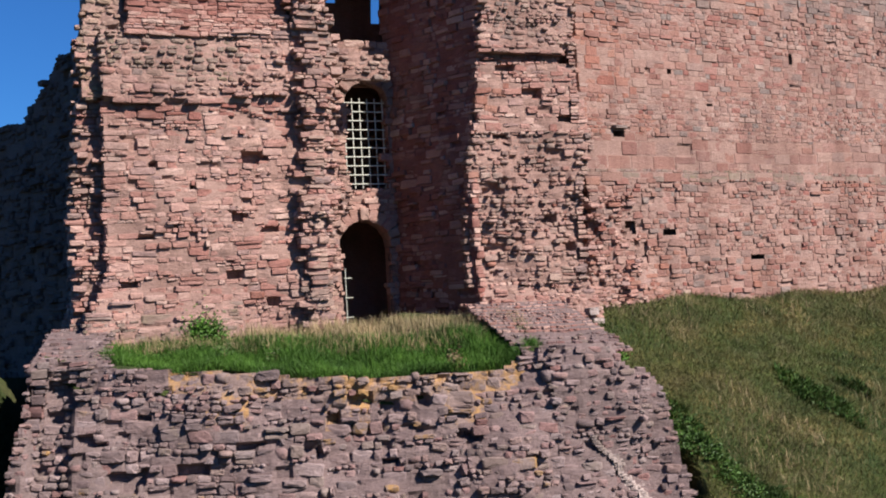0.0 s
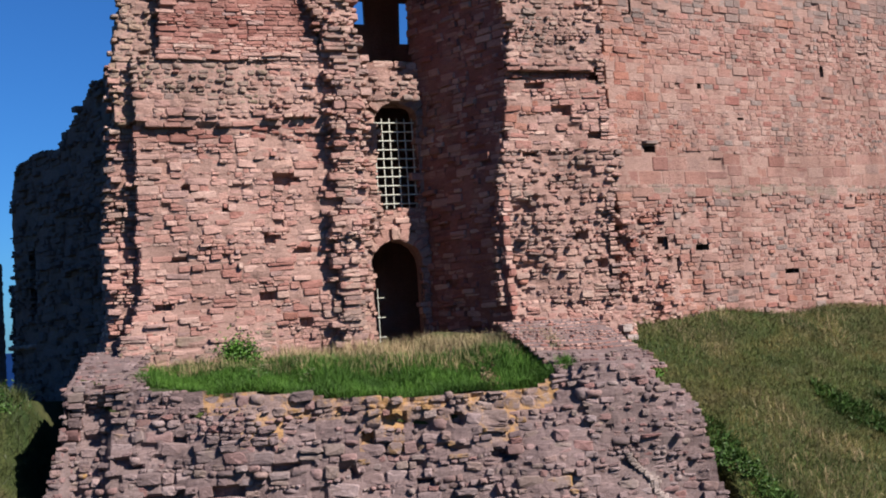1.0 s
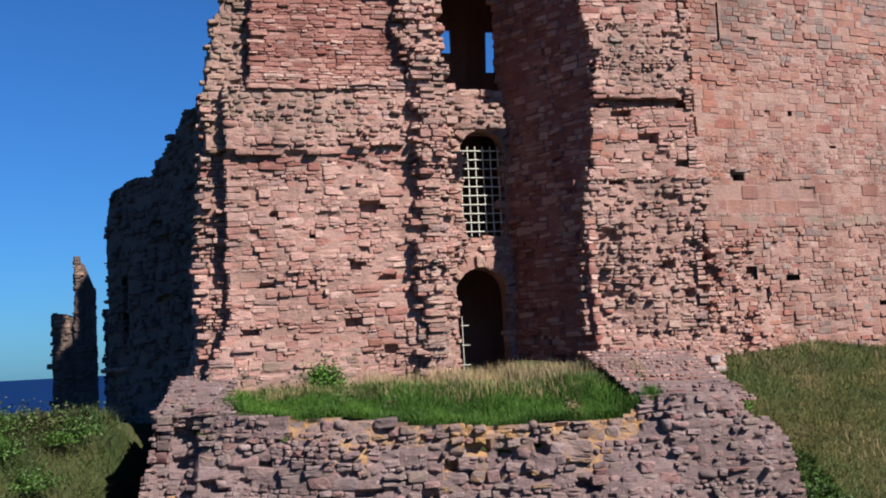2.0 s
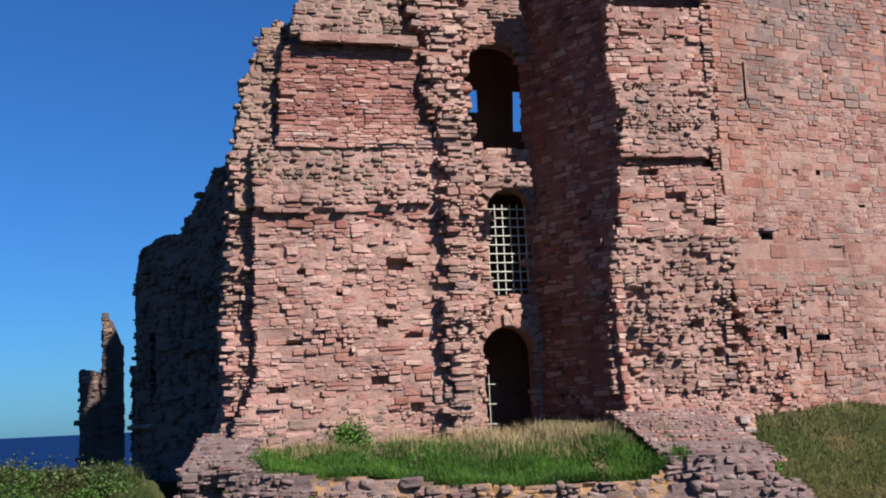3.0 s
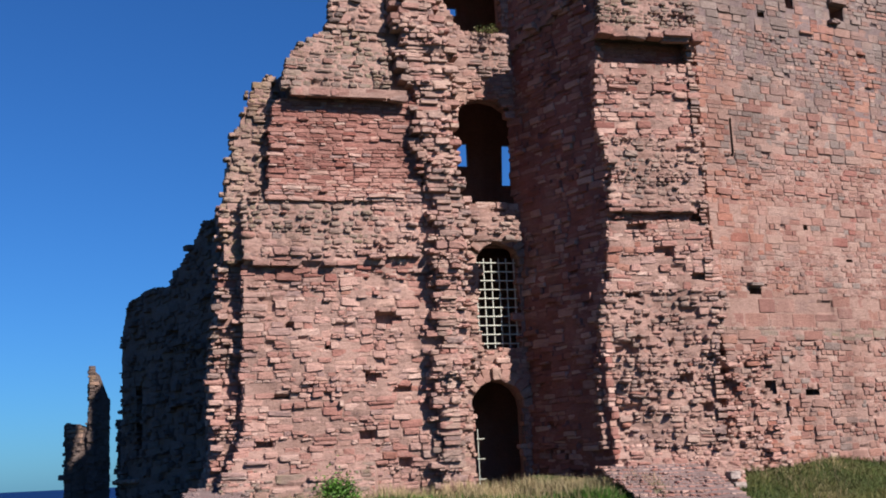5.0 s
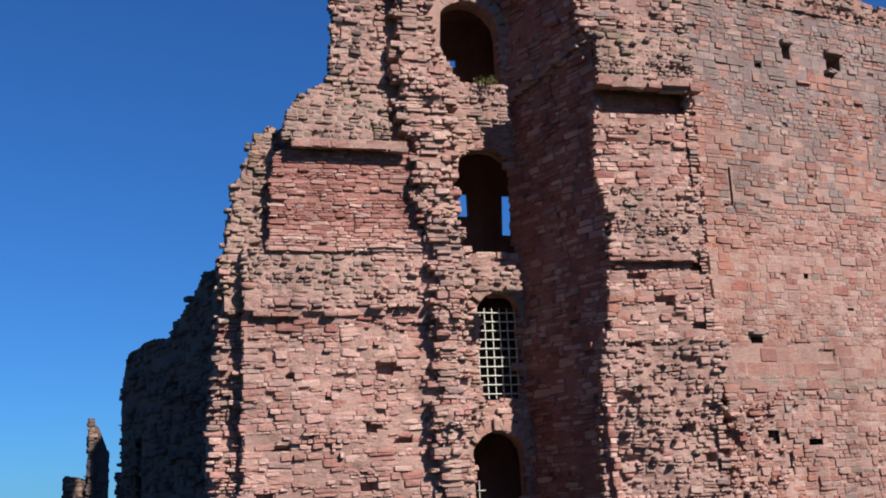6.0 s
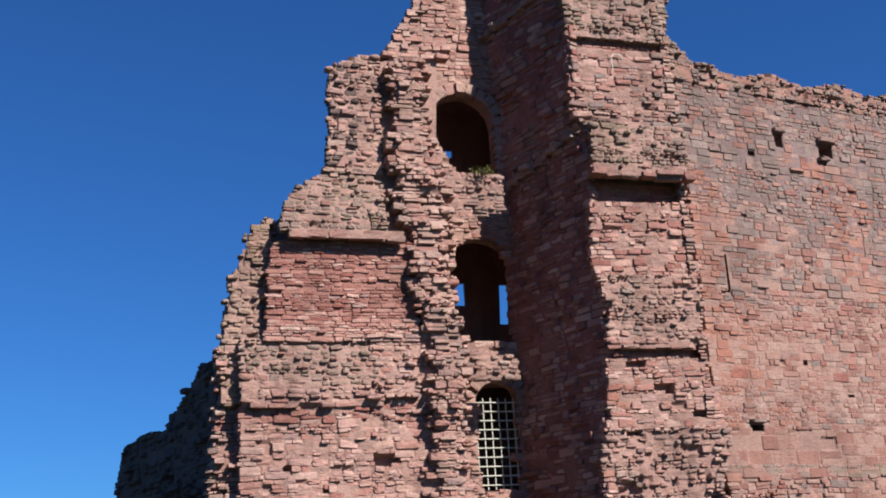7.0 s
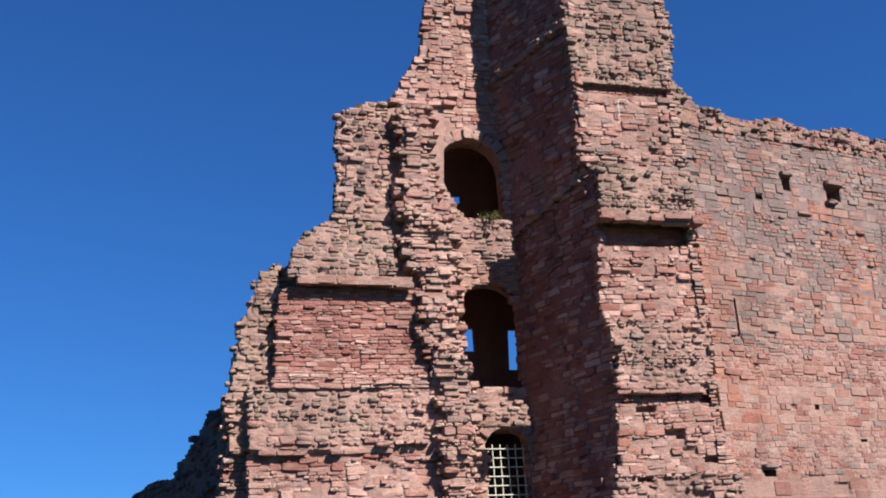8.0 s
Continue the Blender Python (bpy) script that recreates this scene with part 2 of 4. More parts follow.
SHAPES = {"square": [stone_shape(0.05, 0.03, 0.024, 0.03) for _ in range(14)], "rough": [stone_shape(0.10, 0.05, 0.04, 0.04) for _ in range(18)],
          "worn": [stone_shape(0.15, 0.075, 0.06, 0.07) for _ in range(24)], "round": [stone_shape(0.20, 0.10, 0.05, 0.10) for _ in range(18)]}
SHAPE_MESHES = {}

# height, length over height, spread of the front, gap, share left out, shape, sunk depth, waviness
ASHLAR = dict(h=(0.09, 0.24), a=(1.0, 2.9), s=0.007, gap=0.007, drop=0.008, shape="square", sunk=0.12, wave=0.03, bed=-0.008, uneven=0.007)
COURSED = dict(h=(0.05, 0.23), a=(1.1, 3.6), s=0.024, gap=0.009, drop=0.016, shape="rough", sunk=0.22, wave=0.05, bed=-0.011, uneven=0.034)
THIN = dict(h=(0.05, 0.13), a=(2.0, 5.0), s=0.014, gap=0.008, drop=0.012, shape="rough", sunk=0.22, wave=0.02, bed=-0.022, uneven=0.016)
RUBBLE = dict(h=(0.08, 0.21), a=(1.1, 2.5), s=0.030, gap=0.030, drop=0.035, shape="round", sunk=0.22, wave=0.05, bed=-0.026, uneven=0.045)
JAGGED = dict(h=(0.06, 0.17), a=(1.4, 3.4), s=0.070, gap=0.012, drop=0.04, shape="rough", sunk=0.4, wave=0.05, bed=-0.06, uneven=0.05)
LARGE = dict(h=(0.07, 0.30), a=(0.9, 2.3), s=0.042, gap=0.020, drop=0.055, shape="round", sunk=0.3, wave=0.10, bed=-0.030, uneven=0.055)
BEDS = []


def value(f, z):
    return f(z) if callable(f) else f


def fill(plane, u0, u1, z0, z1, style, material, off=0.0, keep=None, surf=None, ragged=0.12, bed_material=None, gashes=()):
    """Stones on a face between u0 and u1 (numbers, or functions of the height), in patches whose courses do not run on. Returns rows for lay()."""
    bed_material = bed_material or M_MORTAR
    out, pits, zs = [], [], np.linspace(z0, z1, 12)
    lo, hi = min(value(u0, z) for z in zs), max(value(u1, z) for z in zs)
    cuts, c = [], lo
    span = (2.6, 6.0) if style["shape"] == "square" else (1.0, 2.6)
    while c < hi - span[1]:
        c += rng.uniform(*span)
        cuts.append((c, rng.uniform(0, 9), rng.uniform(1.5, 4)))
    edges = [u0] + [lambda z, k=k: k[0] + 0.14 * math.sin(z * k[2] + k[1]) for k in cuts] + [u1]
    for i in range(len(edges) - 1):
        z, ph = z0 - rng.uniform(0, 0.08), rng.uniform(0, 9)
        while z < z1 - 0.03:
            h = rng.uniform(*style["h"]) if rng.random() < 0.75 else rng.uniform(style["h"][0], (style["h"][0] + style["h"][1]) / 2)
            if z + h > z1 + 0.04:
                h = max(0.07, z1 - z)
            a, b = value(edges[i], z + h / 2), value(edges[i + 1], z + h / 2)
            a, b = max(a, value(u0, z + h / 2)), min(b, value(u1, z + h / 2))
            if i == 0:
                a -= rng.uniform(0, ragged)
            if i == len(edges) - 2:
                b += rng.uniform(0, ragged)
            u = a
            while u < b - 0.05:
                w = min(h * rng.uniform(*style["a"]), 0.85)
                if b - (u + w) < 0.1:
                    w = b - u
                uc, zc = u + w / 2, z + h / 2 + style["wave"] * math.sin(u * 1.1 + ph + z) * min(1.0, (z - z0 + 0.1) * 2)
                u += w
                pieces = [(zc, h)]
                if h > 0.17 and rng.random() < 0.3:
                    k = rng.uniform(0.35, 0.65)
                    pieces = [(zc - h / 2 + h * k / 2, h * k), (zc + h * k / 2, h * (1 - k))]
                for zz, hh in pieces:
                    if keep and not keep(uc, zz):
                        continue
                    if any(((uc - g[0]) / g[2]) ** 2 + ((zz - g[1]) / (g[3] + 0.03)) ** 2 < 1 for g in gashes):
                        pits.append((uc, zz, w / 2, hh / 2, 0.24))
                        continue
                    if rng.random() < style["drop"]:
                        pits.append((uc, zz, w / 2, hh / 2, 0.05 + style["s"]))
                        continue
                    p = rng.normal(0, style["s"])
                    if rng.random() < 0.08:
                        p += style["s"] * 2.4
                    base = off + (surf(uc, zz) if surf else 0.0)
                    mat = material(uc, zz) if callable(material) else material
                    out.append((plane, uc, zz, w - style["gap"], hh - style["gap"], base - style["sunk"], base + p, style["shape"] if style["shape"] != "round" else str(rng.choice(["worn", "rough", "round"], p=[0.6, 0.25, 0.15])), mat, rng.normal(0, {"square": 0.008, "rough": 0.045, "round": 0.09}[style["shape"]])))
            z += h
    BEDS.append((plane, u0, u1, z0, z1, style, off, keep, surf, pits, bed_material))
    return out


def bed_mesh(parent):
    """The uneven mortar in which the stones lie, with pits where stones have fallen out."""
    verts, faces, index, mats = [], [], [], []
    for plane, u0, u1, z0, z1, style, off, keep, surf, pits, material in BEDS:
        step = 0.085
        nz = max(2, int((z1 - z0) / step) + 1)
        zs = np.linspace(z0, z1, nz)
        lo, hi = min(value(u0, z) for z in zs), max(value(u1, z) for z in zs)
        nu = max(2, int((hi - lo) / step) + 1)
        us = np.linspace(lo, hi, nu)
        seed = rng.uniform(0, 50)
        H = np.empty((nz, nu))
        for j, z in enumerate(zs):
            for i, u in enumerate(us):
                H[j, i] = noise.fractal(Vector((u * 2.2, z * 4.0, seed)), 0.9, 2.1, 4) * style["uneven"] + (surf(u, z) if surf else 0.0)
        H += off + style["bed"]
        for a, b, c, d, deep in pits:
            m = (np.abs(us - a) < max(c, 0.07))[None, :] & (np.abs(zs - b) < max(d, 0.06))[:, None]
            H[m] -= deep
        n0 = len(verts)
        for j, z in enumerate(zs):
            for i, u in enumerate(us):
                verts.append(plane.at(u, H[j, i], z).tolist())
        for j in range(nz - 1):
            for i in range(nu - 1):
                u, z = (us[i] + us[i + 1]) / 2, (zs[j] + zs[j + 1]) / 2
                if u < value(u0, z) + 0.03 or u > value(u1, z) - 0.03 or (keep and not keep(u, z)):
                    continue
                k = n0 + j * nu + i
                faces.append((k, k + 1, k + nu + 1, k + nu))
                mat = material(u, z) if callable(material) else material
                if mat not in mats:
                    mats.append(mat)
                index.append(mats.index(mat))
    BEDS.clear()
    ob = raw_object("mortar", verts, faces, mats, None, index)
    ob.parent = parent


def lay(rows, parent, singles=None, most=300, name="stone"):
    """Lays stones under their wall: those of the stretch singles(u, z) as pieces of their own, the rest joined."""
    bed_mesh(parent)
    verts, faces, index, mats, soft, count = [], [], [], [], [], 0
    for plane, u, z, w, h, back, front, shape, mat, turn in rows:
        k = int(rng.integers(len(SHAPES[shape])))
        V, Fc = SHAPES[shape][k]
        depth = max(front - back, 0.06)
        ca, sa = math.cos(turn), math.sin(turn)
        if singles and count < most and singles(u, z):
            key = (shape, k, mat.name)
            if key not in SHAPE_MESHES:
                me = bpy.data.meshes.new("stone")
                me.from_pydata(V.tolist(), [], Fc)
                me.materials.append(mat)
                me.polygons.foreach_set("use_smooth", [shape == "round"] * len(Fc))
                SHAPE_MESHES[key] = me
            ob = new(name, SHAPE_MESHES[key])
            ob.parent = parent
            X = plane.u * ca + np.array([0, 0, sa])
            Z = -plane.u * sa + np.array([0, 0, ca])
            m = Matrix.Identity(4)
            p = plane.at(u, back, z)
            for i in range(3):
                m[i][0], m[i][1], m[i][2], m[i][3] = X[i] * w, -plane.n[i] * depth, Z[i] * h, p[i]
            ob.matrix_basis = m
            count += 1
            continue
        if mat not in mats:
            mats.append(mat)
        lu, lz = V[:, 0] * w, V[:, 2] * h
        uu, zz, oo = u + lu * ca - lz * sa, z + lu * sa + lz * ca, back - V[:, 1] * depth
        n0 = len(verts)
        P = plane.o + np.outer(uu, plane.u) + np.outer(oo, plane.n)
        P[:, 2] += zz
        verts += P.tolist()
        faces += [tuple(n0 + i for i in f) for f in Fc]
        index += [mats.index(mat)] * len(Fc)
        soft += [shape == "round"] * len(Fc)
    if verts:
        ob = raw_object("masonry", verts, faces, mats, None, index)
        ob.data.polygons.foreach_set("use_smooth", soft)
        ob.parent = parent
        tagged(ob, kind="stuff")


def arch(u0, u1, z0, spring, steps=8):
    """The outline of an opening with a round head."""
    r, c = (u1 - u0) / 2, (u0 + u1) / 2
    return [(u0, z0), (u1, z0)] + [(c + r * math.cos(math.pi * i / steps), spring + r * math.sin(math.pi * i / steps)) for i in range(steps + 1)]


def inside(poly, u, z):
    hit = False
    for (a, b), (c, d) in zip(poly, poly[1:] + poly[:1]):
        if (b > z) != (d > z) and u < (c - a) * (z - b) / (d - b) + a:
            hit = not hit
    return hit


def steps(*pairs):
    """A function of the height that goes straight from (z, u) to (z, u)."""
    zs, us = [p[0] for p in pairs], [p[1] for p in pairs]
    return lambda z: float(np.interp(z, zs, us))


# ---- the plan ----
TOWER = Plane((-2.59, 28.58), 22)
EAST = Plane((4.25, 31.99), 33)
WEST = Plane((-8.42 - 16 * math.sin(radians(40)), 27.85 + 16 * math.cos(radians(40))), -50)
FORE = Plane((-2.77, 24.34), 6)


def smooth(a, b, x):
    t = np.clip((x - a) / (b - a), 0, 1)
    return t * t * (3 - 2 * t)


def ground_height(x, y):
    """Rough ground: a grassy slope below the wall, a ditch, a bank to the west and the cliff down to the sea."""
    s = (x - 4.25) * 0.545 + (y - 31.99) * -0.839
    east = 1.22 - 0.58 * np.clip(s - 0.2, 0, 12)
    d = np.hypot(x, y)
    west = 0.66 - 0.2 * np.clip(26.5 - d, 0, 40) - 0.12 * np.clip(d - 28, 0, 10) - 3.0 * smooth(-10.7, -9.6, x)
    z = east + (west - east) * smooth(-1.0, -6.0, x)
    z = np.maximum(z, -5.5)
    u, way = (x + 2.77) * 0.9945 + (y - 24.34) * 0.1045, np.degrees(np.arctan2(x, np.maximum(y, 0.1)))
    v = (x + 2.77) * 0.1045 - (y - 24.34) * 0.9945
    z = z - 5.0 * smooth(-20.4, -19.6, way) * smooth(8.05, 7.55, u) * smooth(-1.0, -0.5, v)
    z = z - 1.6 * smooth(-5.7, -5.1, u) * smooth(5.2, 4.7, u) * smooth(30.0, 29.0, y)
    z = np.maximum(z, -6.0)
    z = z + (-0.05 - z) * smooth(13.0, 7.5, d)
    z = z + (-30 - z) * smooth(47, 66, np.where(y > 0, d, 0))
    z = z + 0.10 * np.sin(x * 0.9 + y * 0.5) * np.sin(y * 0.7) + 0.06 * np.sin(x * 2.1 - y * 1.3)
    return z


def build_ground():
    xs = np.concatenate([np.linspace(-400, -62, 18), np.concatenate([np.arange(-60, -12, 1.0), np.arange(-12, 2, 0.4), np.arange(2, 6, 0.12), np.arange(6, 14, 0.4), np.arange(14, 60.1, 1.0)]), np.linspace(62, 400, 18)])
    ys = np.concatenate([np.linspace(-300, -22, 14), np.concatenate([np.arange(-20, 14, 1.0), np.arange(14, 36, 0.3), np.arange(36, 80.1, 1.0)]), np.linspace(83, 400, 10)])
    X, Y = np.meshgrid(xs, ys)
    Z = ground_height(X, Y)
    nx, ny = len(xs), len(ys)
    verts = np.stack([X.ravel(), Y.ravel(), Z.ravel()], 1).tolist()
    faces = [(j * nx + i, j * nx + i + 1, (j + 1) * nx + i + 1, (j + 1) * nx + i) for j in range(ny - 1) for i in range(nx - 1)]
    tagged(raw_object("ground", verts, faces, [M_GROUND], smooth=True), "uneven grassy ground falling to a ditch below the walls", "ground", kind="structure")
    bm = bmesh.new()
    bmesh.ops.create_circle(bm, cap_ends=True, segments=96, radius=4900, matrix=Matrix.Translation((0, 0, -13)))
    tagged(mesh_object("water", bm, M_WATER), "deep blue open sea reaching to the horizon", "sea", kind="structure")


build_ground()

# ---- the ruined tower ----
tower = thing("ruined_tower", (-1.0, 30.5, 0.6), "ruined red sandstone castle tower with broken rubble edges", "castle tower")

# openings of the back wall of the tall recess
DOOR, GRATE = arch(0.95, 2.45, 0.9, 3.15), arch(1.28, 2.55, 4.76, 7.3, 6)
GRATE = [(u, min(z, 7.68)) for u, z in GRATE]
MID, HIGH = arch(0.75, 2.8, 8.85, 10.95), arch(0.5, 2.45, 13.7, 15.52)
OPENINGS = [DOOR, GRATE, MID, HIGH]

bm = bmesh.new()
prism(bm, TOWER, [(-0.9, 0.3), (4.3, 0.3), (4.3, 24.0), (1.3, 24.0), (0.7, 19.4), (0.3, 17.0), (-0.9, 16.0)], -3.25, -3.5, OPENINGS)
back_wall = part("recess_wall", bm, M_MORTAR, tower, "shaded back wall of the tall recess with arched openings")
RINGS = [(1.7, 3.15, 1.1), (1.47, 15.52, 1.33), (1.91, 7.1, 0.98)]  # heads of the arches, kept for their wedge stones
edge_free = lambda u, z: not any(inside(o, u, z) for o in OPENINGS) and not any(z > c and math.hypot(u - a, z - c) < r for a, c, r in RINGS)
rows = fill(TOWER, -0.4, 3.85, 0.8, 8.6, COURSED, M_COURSED, -3.0, edge_free)
rows += fill(TOWER, -0.3, 3.85, 8.6, 23.9, COURSED, M_COURSED, -3.0, lambda u, z: edge_free(u, z) and u > 0.3 + 0.17 * (z - 17))
rows += fill(TOWER, -0.4, lambda z: 1.25 + 0.12 * math.sin(z * 3), 0.8, 8.4, RUBBLE, M_RUBBLE, -2.75, edge_free)
# broken sills and floor stumps that stand out from it
rows += fill(TOWER, 0.1, 2.1, 7.55, 8.6, RUBBLE, M_RUBBLE, -1.5, lambda u, z: z < 8.5 - 0.2 * u and z > 7.4)
rows += fill(TOWER, -0.2, 1.9, 11.6, 13.2, RUBBLE, M_RUBBLE, -1.1, lambda u, z: z > 11.75 + 0.25 * abs(u - 0.5))
rows += fill(TOWER, -0.3, 0.75, 13.1, 14.3, RUBBLE, M_RUBBLE, -1.3, lambda u, z: u < 0.75 - 0.6 * (z - 13.2))
lay(rows, back_wall, lambda u, z: 3.8 < z < 8.6, 260)


def voussoirs(outline_u0, outline_u1, spring, name="arch_stone"):
    """Wedge stones round the head of an opening."""
    r, c = (outline_u1 - outline_u0) / 2, (outline_u0 + outline_u1) / 2
    for i in range(11):
        a = math.pi * (i + 0.5) / 11
        V, Fc = SHAPES["rough"][i % 18]
        ob = new(name, bpy.data.meshes.new(name))
        ob.data.from_pydata(V.tolist(), [], Fc)
        ob.data.materials.append(M_RUBBLE)
        ob.parent = back_wall
        p = TOWER.at(c + (r + 0.17) * math.cos(a), -3.25, spring + (r + 0.17) * math.sin(a))
        t = a - math.pi / 2
        X = TOWER.u * math.cos(t) + np.array([0, 0, math.sin(t)])
        Z = -TOWER.u * math.sin(t) + np.array([0, 0, math.cos(t)])
        m = Matrix.Identity(4)
        for k in range(3):
            m[k][0], m[k][1], m[k][2], m[k][3] = X[k] * (r + 0.17) * 0.28, -TOWER.n[k] * (0.30 + 0.05 * (i % 3)), Z[k] * 0.36, p[k]
        ob.matrix_basis = m


voussoirs(0.95, 2.45, 3.15)
voussoirs(0.5, 2.45, 15.52)
voussoirs(1.28, 2.55, 7.1)

# rooms behind the recess: dark, with small windows to the far side
bm = bmesh.new()
SLITS = [[(2.13, 11.02), (2.46, 11.02), (2.46, 11.77), (2.13, 11.77)], [(3.58, 10.42), (3.88, 10.42), (3.95, 11.75), (3.64, 11.75)], [(2.0, 16.1), (2.34, 16.1), (2.34, 16.37), (2.0, 16.37)]]
prism(bm, TOWER, [(-0.5, 0.3), (6.4, 0.3), (6.4, 18), (-0.5, 18)], -7.0, -7.12, SLITS)
rear = part("rear_wall", bm, M_COURSED, tower, "dark inner wall with small open windows")
bm = bmesh.new()
for z in (0.45, 4.3, 8.5, 13.35, 17.7):
    prism(bm, TOWER, [(-0.5, z), (6.2, z), (6.2, z + 0.3), (-0.5, z + 0.3)], -3.5, -7.0)
for a in (-0.5, 6.0):
    prism(bm, TOWER, [(a, 0.3), (a + 0.4, 0.3), (a + 0.4, 18), (a, 18)], -3.52, -6.98)
part("inner_floor", bm, M_COURSED, tower, "dark stone floors and side walls of the inner rooms")

# the left pier
LEFT_EDGE = steps((0.4, -6.4), (1.3, -6.05), (2.0, -5.7), (2.6, -5.45), (4, -5.45), (6.7, -5.4), (8.2, -5.4))
OUTER_EDGE = steps((0.4, -6.6), (1.3, -6.3), (2.4, -6.05), (4, -6.1), (5.5, -5.95), (6.7, -5.85), (8.2, -5.8))
UP_EDGE = steps((8.2, -4.8), (10.0, -4.72), (10.8, -4.5), (11.7, -4.3), (12.1, -3.95), (12.6, -3.3), (12.75, -3.15), (15.6, -3.05), (15.95, -2.5), (16.1, -1.5), (16.9, -1.15), (17.6, -0.65), (18.6, -0.45), (20, -0.2), (23, 0.1))
STRIP_EDGE = steps((6.6, -5.85), (8.0, -5.8), (9.7, -5.6), (10.3, -5.4), (11.0, -5.1), (11.7, -4.45))
bm = bmesh.new()
prism(bm, TOWER, [(-5.9, 0.3), (-0.5, 0.3), (-0.5, 8.2), (-5.3, 8.2), (-5.35, 6), (-5.5, 3)], -0.3, -3.4)
prism(bm, TOWER, [(-4.0, 8.2), (-0.4, 8.2), (-0.4, 15.6), (-1.3, 15.6), (-1.3, 12.2), (-3.6, 11.8)], -1.0, -3.4)
prism(bm, TOWER, [(-4.6, 8.2), (-0.4, 8.2), (-0.3, 12), (0.2, 19.8), (0.3, 22.4), (0.15, 22.4), (-0.1, 19.8), (-0.35, 18.5), (-0.55, 17.6), (-1.0, 16.9), (-1.4, 16.0), (-2.75, 15.5), (-2.9, 12.6), (-3.8, 12.0), (-4.2, 11.6)], -0.2, -1.2)
prism(bm, TOWER, [(-6.2, 0.3), (-5.0, 0.3), (-5.0, 8.2), (-5.65, 8.2), (-5.9, 3)], -0.62, -3.4)
prism(bm, TOWER, [(-5.65, 6.5), (-4.2, 6.5), (-4.2, 11.6), (-4.95, 11.0), (-5.4, 9.7)], -0.5, -3.4)
prism(bm, TOWER, [(-0.7, 0.4), (-0.42, 0.4), (-0.35, 5), (-0.25, 9), (-0.3, 12), (-0.55, 14), (-0.5, 15.9), (-1.2, 15.8), (-1.2, 13), (-0.9, 11), (-0.85, 9), (-0.55, 7), (-0.65, 5)], 0.04, -3.3)
left_pier = part("left_pier", bm, M_MORTAR, tower, "sunlit broken pier of layered pink sandstone")
GASHES = [(-1.97, 5.25, 0.40, 0.07), (-1.77, 3.50, 0.20, 0.08), (-2.45, 3.82, 0.22, 0.06), (-4.65, 3.40, 0.18, 0.06), (-3.55, 4.57, 0.15, 0.07), (-5.10, 2.30, 0.20, 0.06), (-4.40, 5.10, 0.14, 0.06), (-2.70, 2.50, 0.22, 0.06), (-1.60, 1.85, 0.15, 0.08), (-3.20, 3.00, 0.18, 0.05),
          (5.70, 6.95, 0.22, 0.09), (6.40, 6.25, 0.26, 0.08), (5.40, 6.60, 0.25, 0.05), (4.75, 7.60, 0.30, 0.05), (6.98, 10.85, 0.25, 0.40), (4.60, 5.75, 0.20, 0.08), (5.80, 3.60, 0.28, 0.10), (4.30, 4.40, 0.22, 0.09), (6.30, 2.90, 0.20, 0.09)]
rows = []
low_mat = lambda u, z: M_GREYRUB if z < 1.8 and u < -2.5 and rng.random() < 0.5 else (M_ORANGE if rng.random() < 0.012 else (M_THIN if z > 6.2 and rng.random() < 0.7 else M_COURSED))
rows = fill(TOWER, LEFT_EDGE, -0.62, 0.5, 6.65, COURSED, low_mat, 0.0, gashes=GASHES, surf=lambda u, z: 0.35 * max(0, 2.2 - z) * (u < -2.4) + 0.07 * math.sin(u * 1.7 + z) * math.sin(z * 1.3))
rows += fill(TOWER, LEFT_EDGE, -2.0, 6.55, 6.85, dict(COURSED, h=(0.08, 0.16), a=(2.0, 5), s=0.04, drop=0.1), M_SLAB, 0.12)
rows += fill(TOWER, LEFT_EDGE, -1.1, 6.8, 8.25, RUBBLE, lambda u, z: M_GREYRUB if z > 7.1 and u < -2.2 else M_RUBBLE, 0.0, surf=lambda u, z: 0.13 - 0.12 * (z - 6.8))
rows += fill(TOWER, UP_EDGE, -1.0, 8.2, 10.72, THIN, lambda u, z: M_THIN if 8.7 < z and rng.random() < 0.8 else M_COURSED, 0.05, bed_material=M_THIN)
rows += fill(TOWER, -2.2, -0.5, 6.4, 8.4, COURSED, M_COURSED, 0.0)
rows += fill(TOWER, STRIP_EDGE, -4.62, 6.7, 11.4, RUBBLE, M_BUFF, -0.22, ragged=0.2)
rows += fill(TOWER, -4.25, -1.35, 10.7, 10.92, dict(COURSED, h=(0.15, 0.22), a=(1.5, 3.5), s=0.05, drop=0.03), M_SLAB, 0.40)
rows += fill(TOWER, UP_EDGE, -1.75, 10.9, 12.7, RUBBLE, M_GREYRUB, 0.0, surf=lambda u, z: 0.35 - 0.25 * (z - 10.9))
rows += fill(TOWER, UP_EDGE, -1.75, 12.6, 16.2, RUBBLE, lambda u, z: M_DARK if u < -2.3 and rng.random() < 0.5 else M_RUBBLE, -0.02)
rows += fill(TOWER, UP_EDGE, 0.25, 16.1, 22.6, COURSED, M_COURSED, -0.1)
